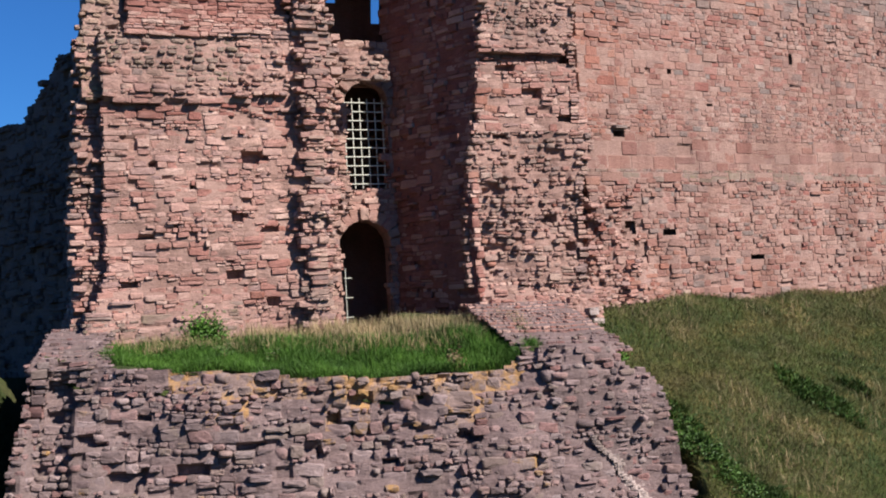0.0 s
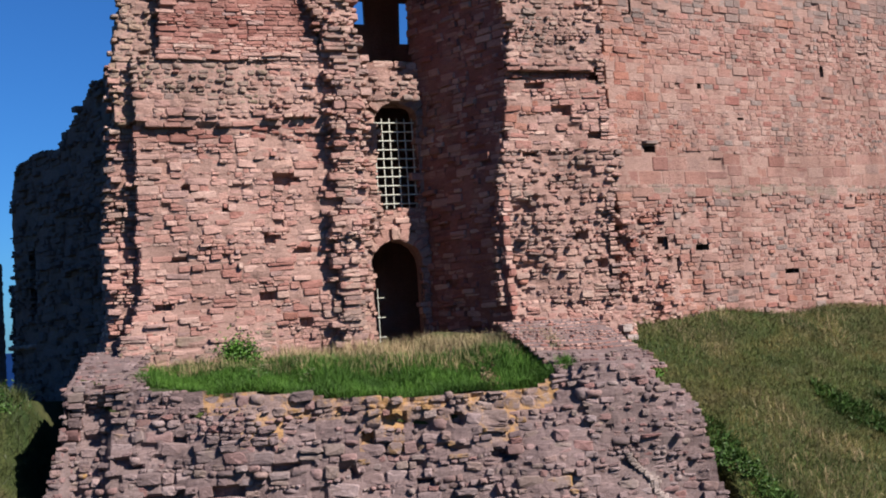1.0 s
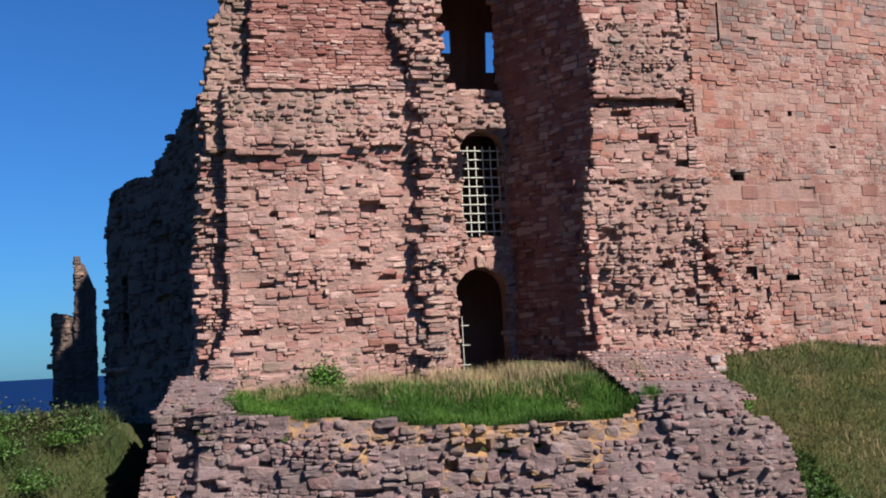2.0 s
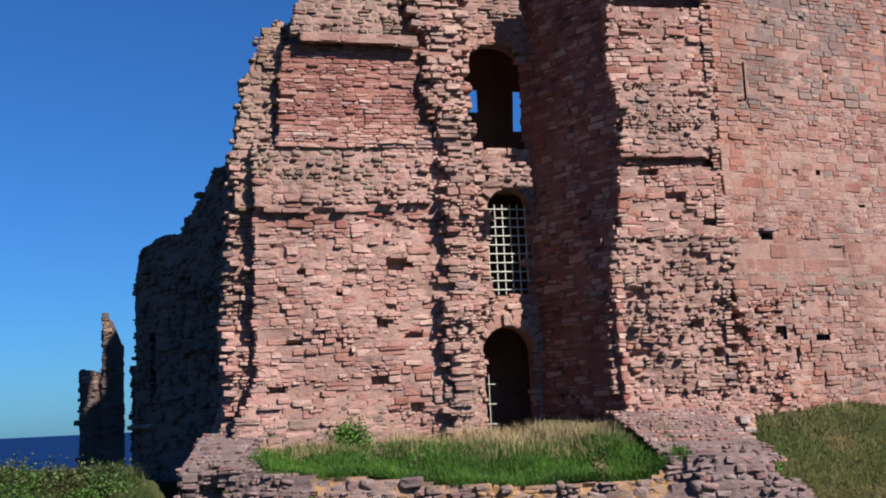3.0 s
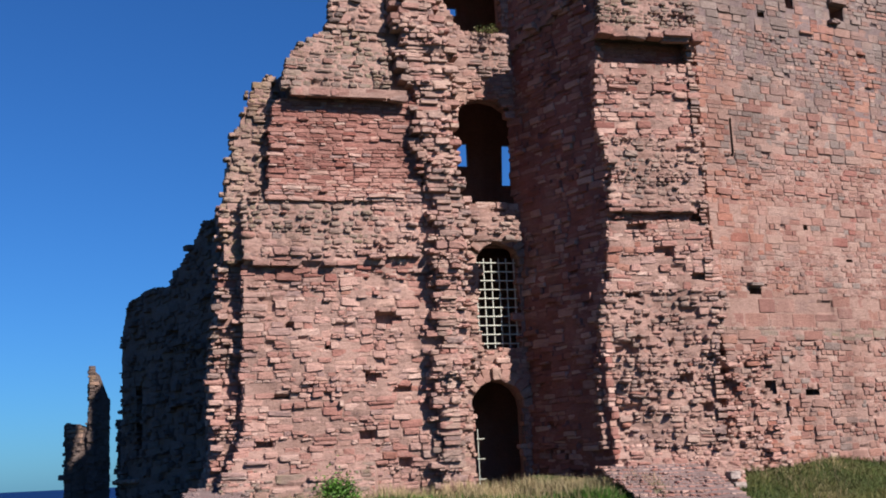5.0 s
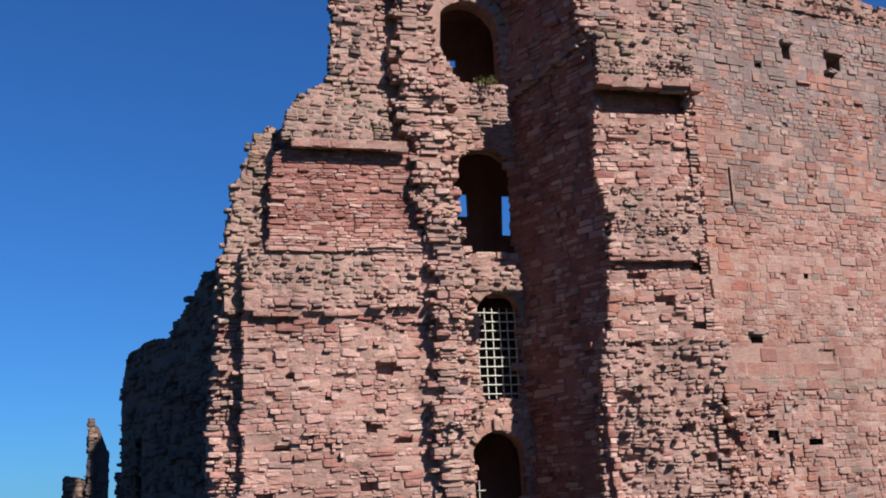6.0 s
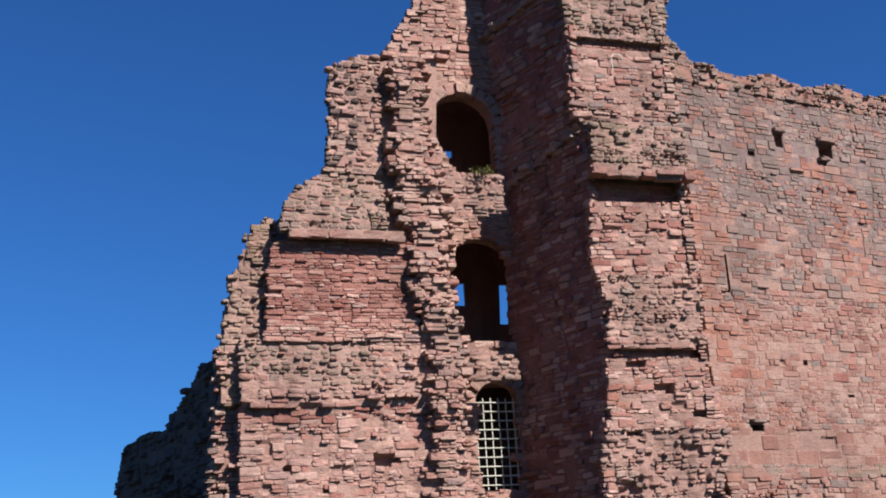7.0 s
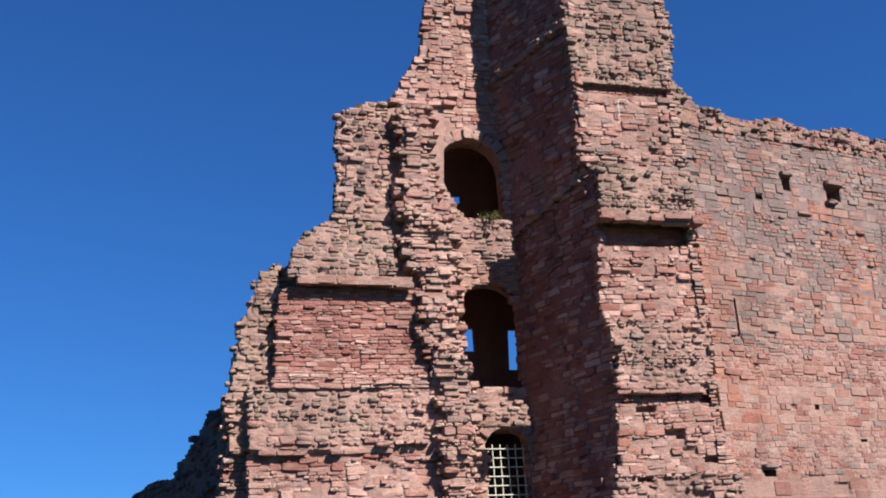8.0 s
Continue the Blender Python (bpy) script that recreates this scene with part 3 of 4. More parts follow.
# the ragged stub of wall that stands out beside the recess
PL = steps((0.5, -0.78), (5, -0.74), (6.9, -0.6), (8.2, -0.72), (9, -0.92), (10, -1.0), (10.8, -0.92), (12, -1.36), (16.0, -1.3))
PR = steps((0.5, -0.3), (3, -0.25), (4.5, 0.0), (5.6, -0.05), (7, -0.05), (8.3, 0.05), (9, -0.15), (10, -0.28), (11.5, -0.15), (12.2, -0.2), (13.0, -0.5), (14.5, -0.65), (16.0, -0.5))
rows += fill(TOWER, PL, PR, 0.6, 15.9, dict(JAGGED, s=0.045, h=(0.06, 0.22), a=(1.0, 2.8)), lambda u, z: M_RUBBLE if rng.random() < 0.6 else M_COURSED, 0.25, surf=lambda u, z: 0.08 * math.sin(z * 2.1) + 0.06 * math.sin(z * 5.3 + u * 2) - 0.35 * max(0.0, u - PR(z) + 0.25), ragged=0.36)
side = TOWER.flank(-0.8, -1, 0.0)
rows += fill(side, 0.0, 0.2, 0.6, 15.8, JAGGED, M_RUBBLE, 0.0, surf=lambda u, z: -0.82 - PL(z))
jamb = TOWER.flank(-0.45, 1, 0.0)
rows += fill(jamb, -0.1, 3.0, 0.6, 15.8, JAGGED, M_RUBBLE, 0.0, surf=lambda u, z: PR(z) + 0.42)
rows += fill(TOWER, OUTER_EDGE, -5.3, 0.5, 8.0, dict(JAGGED, s=0.06), lambda u, z: M_COURSED if rng.random() < 0.6 else M_RUBBLE, -0.38, surf=lambda u, z: 0.1 * math.sin(z * 2.7), ragged=0.25)
flank = TOWER.flank(-5.5, -1, 0.0)
rows += fill(flank, -3.4, -0.7, 0.5, 6.7, COURSED, M_COURSED, 0.0, surf=lambda u, z: -5.5 - OUTER_EDGE(z))
rows += fill(flank, -3.4, -0.3, 6.7, 11.3, COURSED, M_BUFF, 0.0, surf=lambda u, z: -5.6 - STRIP_EDGE(z))
rows += fill(flank, -1.3, -0.1, 11.4, 22.5, COURSED, M_RUBBLE, 0.0, surf=lambda u, z: -5.65 - UP_EDGE(z) + 0.45 * u)
lay(rows, left_pier, lambda u, z: 2.2 < z < 4.8 and u < -1.2, 300)

# the right pier
RE = steps((0.4, 3.8), (1.0, 3.7), (2.0, 3.45), (5.4, 3.55), (6.1, 3.95), (8.0, 4.05), (9.0, 4.15), (10.2, 3.9), (12.7, 4.1), (14.3, 4.15), (14.6, 3.75), (24, 3.75))
RR = steps((0.4, 7.1), (1.2, 6.9), (4.2, 6.8), (5.7, 7.25), (7.2, 6.9), (8.0, 6.75), (10.3, 7.0), (12.7, 6.9), (14.5, 7.0), (17.2, 6.8), (19, 7.1), (24, 6.6))
bm = bmesh.new()
prism(bm, TOWER, [(3.75, 0.3), (6.9, 0.3), (6.75, 5), (6.8, 12), (6.75, 17), (6.9, 20.5), (6.4, 24), (4.1, 24.2), (3.95, 14.6), (4.2, 14.2), (4.2, 6.2), (3.8, 5.4), (3.7, 2)], -0.35, -3.4)
for z0, z1 in ((0.3, 5.4), (5.4, 14.4), (14.4, 24.0)):
    edge = 0.2 + max(RE(z0 + 0.3), RE((z0 + z1) / 2))
    low = [bm.verts.new(TOWER.at(u, off, z0)) for u, off in ((2.85, -3.4), (edge, -0.45), (4.3, -0.45), (4.3, -3.4))]
    f = bm.faces.new(low)
    up = bmesh.ops.extrude_face_region(bm, geom=[f])
    bmesh.ops.translate(bm, vec=(0, 0, z1 - z0), verts=[g for g in up["geom"] if isinstance(g, bmesh.types.BMVert)])
bmesh.ops.recalc_face_normals(bm, faces=bm.faces[:])
right_pier = part("right_pier", bm, M_MORTAR, tower, "sunlit broken pier of pink rubble and coursed stone")
rows = fill(TOWER, steps((0.2, 3.9), (1.9, 3.7)), steps((0.2, 7.3), (1.9, 7.0)), 0.2, 1.9, LARGE, M_COURSED, 0.05, surf=lambda u, z: 0.3 * (1.9 - z))
rows += fill(TOWER, RE, RR, 1.9, 5.9, dict(RUBBLE, s=0.045), lambda u, z: M_ORANGE if rng.random() < 0.05 else M_RUBBLE, 0.05, gashes=GASHES, surf=lambda u, z: 0.1 * math.sin(u * 2 + z * 1.2))
rows += fill(TOWER, RE, RR, 5.9, 7.75, COURSED, lambda u, z: M_ORANGE if u < 4.9 and 6.5 < z < 7.2 else M_COURSED, 0.0, gashes=GASHES)
rows += fill(TOWER, RE, 6.4, 7.72, 8.0, dict(THIN, s=0.03), M_THIN, -0.06)
rows += fill(TOWER, RE, 6.5, 8.0, 8.16, dict(COURSED, h=(0.09, 0.16), a=(2.0, 5), s=0.06, drop=0.08), M_SLAB, 0.18)
rows += fill(TOWER, RE, RR, 8.1, 10.0, RUBBLE, M_RUBBLE, 0.12)
rows += fill(TOWER, RE, RR, 10.0, 12.1, COURSED, lambda u, z: M_COURSED if rng.random() < 0.6 else M_THIN, 0.0, gashes=GASHES)
rows += fill(TOWER, 4.2, 6.75, 12.05, 12.75, THIN, M_THIN, -0.28, bed_material=M_THIN)
rows += fill(TOWER, 4.0, 6.95, 12.72, 13.0, dict(COURSED, h=(0.25, 0.28), a=(1.4, 3.2), s=0.05, drop=0.02), M_SLAB, 0.44)
rows += fill(TOWER, RE, RR, 12.98, 14.4, RUBBLE, M_GREYRUB, 0.05, surf=lambda u, z: 0.25 - 0.15 * (z - 13))
rows += fill(TOWER, RE, RR, 14.35, 16.75, COURSED, lambda u, z: M_UPPER if rng.random() < 0.3 else M_THIN if rng.random() < 0.2 else M_COURSED, 0.0)
rows += fill(TOWER, RE, RR, 16.75, 17.1, THIN, M_THIN, -0.12, bed_material=M_THIN)
rows += fill(TOWER, RE, RR, 17.05, 19.3, RUBBLE, M_GREYRUB, 0.08)
rows += fill(TOWER, RE, RR, 19.3, 24.0, COURSED, M_UPPER, 0.0)
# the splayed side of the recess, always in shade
SPLAY = Plane(TOWER.at(2.62, -3.1, 0)[:2], -44.5)
SPLAY_EDGE = steps((0.4, 3.75), (2.0, 3.52), (4.4, 3.58), (7.2, 4.0), (14.0, 4.12), (15.4, 3.77), (24, 3.77))
splay_surf = lambda u, z: -(SPLAY_EDGE(z) - 3.95) * 0.92 * u / 3.38 + 0.25 * float(smooth(15.5, 17.5, z)) * (1 - u / 3.38) + 0.05 * math.sin(z * 1.1 + u) * math.sin(u * 2.0 + z * 0.4)
# Half dark red stones and a dark red bed deepen the shade by colour.
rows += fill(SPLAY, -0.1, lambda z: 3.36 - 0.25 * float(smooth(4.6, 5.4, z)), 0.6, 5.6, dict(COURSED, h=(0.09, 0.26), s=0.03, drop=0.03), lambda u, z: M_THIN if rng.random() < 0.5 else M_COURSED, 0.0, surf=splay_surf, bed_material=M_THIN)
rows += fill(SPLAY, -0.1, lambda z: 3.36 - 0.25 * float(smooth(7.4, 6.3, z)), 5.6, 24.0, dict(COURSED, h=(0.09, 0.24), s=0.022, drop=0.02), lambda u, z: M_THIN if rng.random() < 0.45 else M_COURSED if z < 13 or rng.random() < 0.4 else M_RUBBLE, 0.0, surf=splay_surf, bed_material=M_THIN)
for z0, rise in ((13.4, 0.28), (18.4, 0.19)):  # broken ledges that ran along it
    rows += fill(SPLAY, 0.0, 3.3, z0 - 0.2, z0 + 1.2, dict(COURSED, h=(0.10, 0.18), s=0.05, drop=0.1), M_RUBBLE, 0.16, surf=splay_surf, keep=lambda u, z, z0=z0, rise=rise: abs(z - z0 - rise * u) < 0.11)
rows += fill(TOWER.flank(6.9, 1, 0.0), 0.0, 0.9, 0.8, 20.5, RUBBLE, M_RUBBLE, 0.0)
for u, z, w, h in ((6.9, 0.72, 0.36, 0.42), (6.78, 1.1, 0.3, 0.2), (6.98, 0.38, 0.34, 0.2)):
    rows.append((TOWER, u, z, w, h, -0.2, 0.52, "square", M_PALE, 0.0))
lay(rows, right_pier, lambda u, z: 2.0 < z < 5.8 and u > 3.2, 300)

# ---- the iron grating and the gate ----
def iron_grid(name, plane, u0, u1, z0, z1, off, nu, nz, label, category, r=0.022):
    g = thing(name, plane.at((u0 + u1) / 2, off, z0).tolist(), label, category)
    def bar(a, b):
        bm = bmesh.new()
        v = Vector(b) - Vector(a)
        bmesh.ops.create_cone(bm, cap_ends=True, segments=6, radius1=r, radius2=r, depth=v.length,
                              matrix=Matrix.Translation((Vector(a) + Vector(b)) / 2) @ v.to_track_quat("Z", "Y").to_matrix().to_4x4())
        part("bar", bm, M_IRON, g)
    for i in range(nu):
        u = u0 + (u1 - u0) * i / max(1, nu - 1)
        bar(plane.at(u, off, z0), plane.at(u, off, z1))
    for i in range(nz):
        z = z0 + (z1 - z0) * (i + 0.5) / nz
        bar(plane.at(u0 - 0.05, off + 0.03, z), plane.at(u1 + 0.05, off + 0.03, z))
    return g


iron_grid("window_grating", TOWER, 1.36, 2.47, 4.8, 7.32, -3.2, 6, 10, "pale painted iron grating in a tall window opening", "grating", 0.017)
iron_grid("iron_gate", TOWER, 1.10, 1.22, 1.0, 2.6, -3.0, 1, 3, "pale thin iron gate standing open in the arched doorway", "gate", 0.012)

# ---- the curtain walls ----
east_top = lambda u: 16.75 + 0.03 * u + 0.12 * math.sin(u * 2.3) + (1.2 * max(0, 0.4 - u))
bm = bmesh.new()
HOLES = [(0.99, 6.01, 0.22, 0.10), (5.28, 14.67, 0.32, 0.24), (3.37, 14.77, 0.18, 0.22), (2.2, 14.2, 0.14, 0.10), (0.69, 10.4, 0.07, 0.55), (4.7, 7.0, 0.12, 0.07), (6.2, 2.4, 0.28, 0.10), (1.1, 3.3, 0.28, 0.26), (1.5, 2.7, 0.24, 0.20), (2.6, 3.2, 0.28, 0.10), (3.1, 7.9, 0.12, 0.07), (8.4, 8.6, 0.10, 0.16)]
EAST_OUT = [(-1.5, 0.2), (19, 0.2), (19, 17.0), (9, 16.8), (3.5, 16.55), (0.3, 16.5), (-1.5, 17.8)]
prism(bm, EAST, EAST_OUT, -0.14, -0.7, [[(a - c, b - d), (a + c, b - d), (a + c, b + d), (a - c, b + d)] for a, b, c, d in HOLES])
prism(bm, EAST, EAST_OUT, -0.7, -3.0)
east = tagged(mesh_object("wall_east", bm, M_MORTAR), "tall pink sandstone curtain wall with weathered blocks", "castle wall", kind="structure")
no_hole = lambda u, z: not any(abs(u - a) < c and abs(z - b) < d for a, b, c, d in HOLES)


def east_mat(u, z):
    """Pink below, greyer and paler above, with an orange strip beside the tower and a red stain higher up."""
    n, r = noise.fractal(Vector((u * 0.35, z * 0.5, 3.7)), 0.8, 2.0, 4), rng.random()
    if -0.5 < u < 0.75 + 0.35 * math.sin(z * 1.7) and 5.5 < z < 13.5 and r < 0.7:
        return M_ORANGE
    if abs(u - 5.6 - 0.25 * (12 - z) - 0.5 * math.sin(z * 2.1)) < 0.9 and 9.8 < z < 14.2 and r < 0.6:
        return M_ORANGE
    if n > 0.25 and z < 9.5 and r < 0.55:
        return M_ORANGE
    if z + 2.2 * n > 9.9:
        return M_UPPER if r < 0.7 else M_ASHLAR
    return M_THIN if r < 0.09 else M_UPPER if r < 0.2 else M_ASHLAR


rows = fill(EAST, -0.3, 18, 0.7, 4.75, dict(ASHLAR, h=(0.09, 0.25), s=0.016, gap=0.012, bed=-0.016, shape="rough"), east_mat, 0.0, no_hole, surf=lambda u, z: 0.10 + (0.06 * math.sin(u * 3 + z * 2) if u < 3 else 0))
rows += fill(EAST, -0.4, lambda z: 2.1 - 0.35 * (z - 1) + 0.25 * math.sin(z * 5), 1.0, 4.2, dict(JAGGED, s=0.06, drop=0.10), lambda u, z: M_ORANGE if rng.random() < 0.3 else M_COURSED, 0.12)
rows += fill(EAST, -0.3, 18, 4.7, 5.0, dict(ASHLAR, h=(0.26, 0.3), a=(1.4, 3)), lambda u, z: M_GREYRUB if rng.random() < 0.7 else M_ASHLAR, 0.09)
rows += fill(EAST, -0.3, 18, 5.0, 6.0, dict(ASHLAR, h=(0.3, 0.5), a=(1.2, 2.4), s=0.008), M_ASHLAR, 0.0, no_hole)
for z0, z1, h0, h1, shape in ((6.0, 7.2, 0.08, 0.17, "rough"), (7.2, 8.7, 0.13, 0.30, "square"), (8.7, 9.9, 0.09, 0.20, "rough"), (9.9, 12.3, 0.12, 0.27, "square"), (12.3, 13.7, 0.10, 0.22, "rough"), (13.7, 14.9, 0.15, 0.32, "square"), (14.9, 16.3, 0.09, 0.21, "rough")):
    rows += fill(EAST, -0.3, 18, z0, z1, dict(ASHLAR, h=(h0, h1), shape=shape, **(dict(bed=-0.013, gap=0.009, s=0.011, drop=0.014) if z0 > 8 else {})), east_mat, 0.0, no_hole, lambda u, z: 0.018 * math.sin(u * 1.3 + z * 0.7) + 0.012 * math.sin(u * 3.1 - z * 2.2), bed_material=lambda u, z: M_EARTHY if z > 11.6 + math.sin(u * 0.8) else M_MORTAR)
rows += fill(EAST, -0.6, 18, 16.2, 17.9, dict(RUBBLE, s=0.04), lambda u, z: M_GREYRUB if rng.random() < 0.7 else M_UPPER, 0.05, lambda u, z: z < east_top(u), bed_material=M_GREYRUB)
def trimmed(row):
    """Cuts a stone short where it would reach across an opening."""
    p, u, z, w, h, *rest = row
    for a, b, c, d in HOLES:
        if abs(z - b) < d + h * 0.3 and abs(u - a) < c + w / 2:
            lo, hi = (u - w / 2, min(u + w / 2, a - c)) if u < a else (max(u - w / 2, a + c), u + w / 2)
            if hi - lo < 0.05:
                return None
            u, w = (lo + hi) / 2, hi - lo
    return (p, u, z, w, h, *rest)


rows = [r for r in map(trimmed, rows) if r]
for u, z, w, h in ((5.28, 15.0, 0.7, 0.16), (3.37, 15.08, 0.45, 0.14), (0.99, 6.18, 0.5, 0.1), (5.05, 14.35, 0.4, 0.14)):
    rows.append((EAST, u, z, w, h, -0.3, 0.16, "rough", M_UPPER, 0.0))
lay(rows, east, lambda u, z: 1.2 < z < 4.0 and u < 7, 300)

WEST_OUT = [(7.4, -3.5), (17.5, -3.5), (17.5, 8.1), (16.0, 8.1), (14.5, 8.27), (13.95, 7.88), (12.75, 7.38), (12.2, 7.12), (11.95, 6.92), (10.5, 7.1), (8.9, 6.98), (8.5, 6.88), (8.05, 6.16), (8.0, 3)]
bm = bmesh.new()
prism(bm, WEST, WEST_OUT, -0.3, -2.4)
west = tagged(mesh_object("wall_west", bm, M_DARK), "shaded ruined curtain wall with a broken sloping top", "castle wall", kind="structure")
# Much of this wall's shade lies in the darkened stone colour itself.
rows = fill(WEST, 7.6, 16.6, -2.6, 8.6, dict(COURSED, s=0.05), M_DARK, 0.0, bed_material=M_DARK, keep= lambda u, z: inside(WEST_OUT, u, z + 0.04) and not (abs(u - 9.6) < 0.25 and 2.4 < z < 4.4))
for k in range(6):
    rows.append((WEST, 8.15 + 0.26 * k, 1.62 + 0.02 * (k % 2), 0.25, 0.14, -0.2, 0.3 - 0.03 * k, "round", M_BUFF, 0.0))
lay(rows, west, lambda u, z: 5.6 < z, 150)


def wall_stump(x, y, w, deep, top, slope, label):
    """A free-standing broken piece of wall, far off."""
    pl = Plane((x, y), 22)
    bm = bmesh.new()
    prism(bm, pl, [(0, -2), (w, -2), (w, top - slope), (w * 0.5, top - slope * 0.25), (0, top)], -0.2, -deep)
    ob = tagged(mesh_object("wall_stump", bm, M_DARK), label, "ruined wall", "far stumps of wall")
    # Dark stone carries the shade; buff stones paint the sunlit top edge.
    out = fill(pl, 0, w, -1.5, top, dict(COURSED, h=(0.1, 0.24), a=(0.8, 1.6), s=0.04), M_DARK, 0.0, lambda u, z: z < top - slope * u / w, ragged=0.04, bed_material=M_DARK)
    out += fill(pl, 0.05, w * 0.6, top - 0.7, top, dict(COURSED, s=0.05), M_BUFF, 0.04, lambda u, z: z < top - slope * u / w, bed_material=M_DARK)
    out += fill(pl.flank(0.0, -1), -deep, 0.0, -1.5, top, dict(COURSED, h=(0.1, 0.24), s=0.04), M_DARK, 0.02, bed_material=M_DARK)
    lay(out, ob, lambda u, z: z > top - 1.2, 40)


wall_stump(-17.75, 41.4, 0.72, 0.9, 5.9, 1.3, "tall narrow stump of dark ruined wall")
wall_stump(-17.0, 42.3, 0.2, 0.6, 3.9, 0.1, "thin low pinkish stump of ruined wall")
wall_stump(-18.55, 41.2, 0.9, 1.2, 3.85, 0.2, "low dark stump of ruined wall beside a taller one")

# ---- the broken wall in front, and the grassy ledge on it ----
FT = steps((-6.3, 0.9), (-5.4, 0.85), (-4.1, 0.55), (-1.9, 0.38), (0, 0.14), (1.6, 0.05), (4.0, 0.12), (4.7, 0.5), (6.3, 0.55), (6.6, 0.0), (7.1, -0.15), (7.4, -0.75), (7.6, -1.6), (7.75, -2.8), (7.9, -4.6))
fore_off = lambda u, z: 0.22 * (0.4 - z) + 0.16 * math.sin(u * 1.1 + 0.6) * math.sin(z * 1.5 + u * 0.3) + 0.08 * math.sin(u * 2.7 - z * 2.1) - 0.35 * smooth(5.0, 7.6, u) - 0.32 * smooth(-4.9, -5.15, u) * smooth(-5.9, -5.7, u) * smooth(0.6, 0.2, z)


CAVITIES = [(-4.6, -0.95, 0.25, 0.12), (-3.45, -0.5, 0.15, 0.10), (-1.4, -1.1, 0.3, 0.08), (0.2, -0.7, 0.12, 0.08), (3.1, -1.25, 0.3, 0.08), (-2.6, -1.5, 0.3, 0.10), (1.4, -1.6, 0.2, 0.08), (-3.8, -1.75, 0.35, 0.12), (-4.9, -0.3, 0.14, 0.16), (2.2, -0.4, 0.14, 0.07)]


def build_fore():
    us, n = np.linspace(-5.7, 7.7, 94), 30
    verts, faces = [], []
    for u in us:
        top = FT(u) - 0.1
        for j in range(n):
            z = -4.6 + (top + 4.6) * j / (n - 1)
            verts.append(FORE.at(u, fore_off(u, z) - 0.3, z).tolist())
        verts.append(FORE.at(u, fore_off(u, top) - 1.6, top - 0.05).tolist())
        verts.append(FORE.at(u, -2.2, -4.6).tolist())
    k = n + 2
    for i in range(len(us) - 1):
        for j in range(k):
            a, b = i * k + j, i * k + (j + 1) % k
            faces.append((a, a + k, b + k, b))
    faces += [tuple(range(k)), tuple(range((len(us) - 1) * k, len(us) * k))[::-1]]
    ob = raw_object("wall_front", verts, faces, [M_MORTAR])
    tagged(ob, "low broken wall of large grey stones with orange lichen", "ruined wall", kind="structure")
    mat = lambda u, z: M_LICHEN if (z > FT(u) - 0.5 and -2.2 < u < 4.3 and rng.random() < 0.75) or (2.0 < u < 3.2 and z > -1.3 and rng.random() < 0.35) or rng.random() < 0.05 else M_FORE
    streak = lambda u, z: -2.9 < z < -1.4 and abs(u - 5.78 - 0.66 * (-1.43 - z) - 0.05 * math.sin(z * 9)) < 0.07 + 0.06 * (-1.3 - z)
    bed = lambda u, z: M_PALE if streak(u, z) else (M_ORANGEMORTAR if -3.0 < u < 4.4 and z > FT(u) - 0.5 - 0.6 * (math.sin(u * 2.6) > 0.4) else M_EARTHY)
    out = fill(FORE, lambda z: -5.7 - 0.22 * (0.9 - z), 5.0, -4.4, 1.0, LARGE, mat, 0.0, lambda u, z: z < FT(u) - 0.02, fore_off, bed_material=bed, gashes=CAVITIES)
    out += fill(FORE, 4.95, 7.8, -4.4, 0.6, dict(RUBBLE, s=0.04, bed=-0.012), lambda u, z: M_PALE if streak(u, z) else M_FORE, 0.0, lambda u, z: z < FT(u) - 0.02, fore_off, bed_material=bed)
    run = lambda z: 5.68 + 0.70 * (-1.36 - z) + 0.05 * math.sin(z * 9)
    out += fill(FORE, lambda z: run(z) - 0.05, lambda z: run(z) + 0.06 + 0.05 * (-1.3 - z), -2.95, -1.36, dict(RUBBLE, h=(0.05, 0.10), gap=0.004, s=0.012, bed=0.0, drop=0.0), M_PALE, 0.05, None, fore_off, ragged=0.05, bed_material=M_PALE)
    end = FORE.flank(-5.75, -1)
    out += fill(end, -2.0, -0.05, -4.0, 0.8, LARGE, M_FORE, -0.1, surf=lambda u, z: 0.2 * (0.9 - z), bed_material=M_EARTHY)
    out += fill(FORE, lambda z: 4.5 - 0.7 * (z - 0.3), lambda z: 6.75 - 0.5 * (z - 0.3), 0.3, 1.45, dict(RUBBLE, drop=0.02, h=(0.05, 0.11), gap=0.012, bed=-0.008, s=0.05), lambda u, z: M_COURSED if z > 0.75 else M_FORE, 0.0, surf=lambda u, z: min(-0.3, -0.15 - 3.9 * (z - 0.40)), bed_material=M_EARTHY)
    out += fill(FORE, -5.9, lambda z: -4.2 - 0.5 * (z - 0.5), 0.5, 1.35, dict(RUBBLE, drop=0.02, h=(0.05, 0.12), gap=0.012, bed=-0.008, s=0.05), M_FORE, 0.0, surf=lambda u, z: min(-0.25, -0.2 - 3.2 * (z - 0.6)), bed_material=M_EARTHY)
    # broken steps of masonry that run back to the tower
    for q in range(7):
        z = 0.5 - q * 0.42
        u = 6.2 + q * 0.2
        out += fill(FORE, u - 1.2, u + 0.2, z - 0.42, z, LARGE, M_FORE, -0.35 - 0.2 * (6 - q) * 0.4, bed_material=M_EARTHY)
    lay(out, ob, lambda u, z: -2.3 < z and -3.5 < u < 5.5, 300)
    return ob


build_fore()


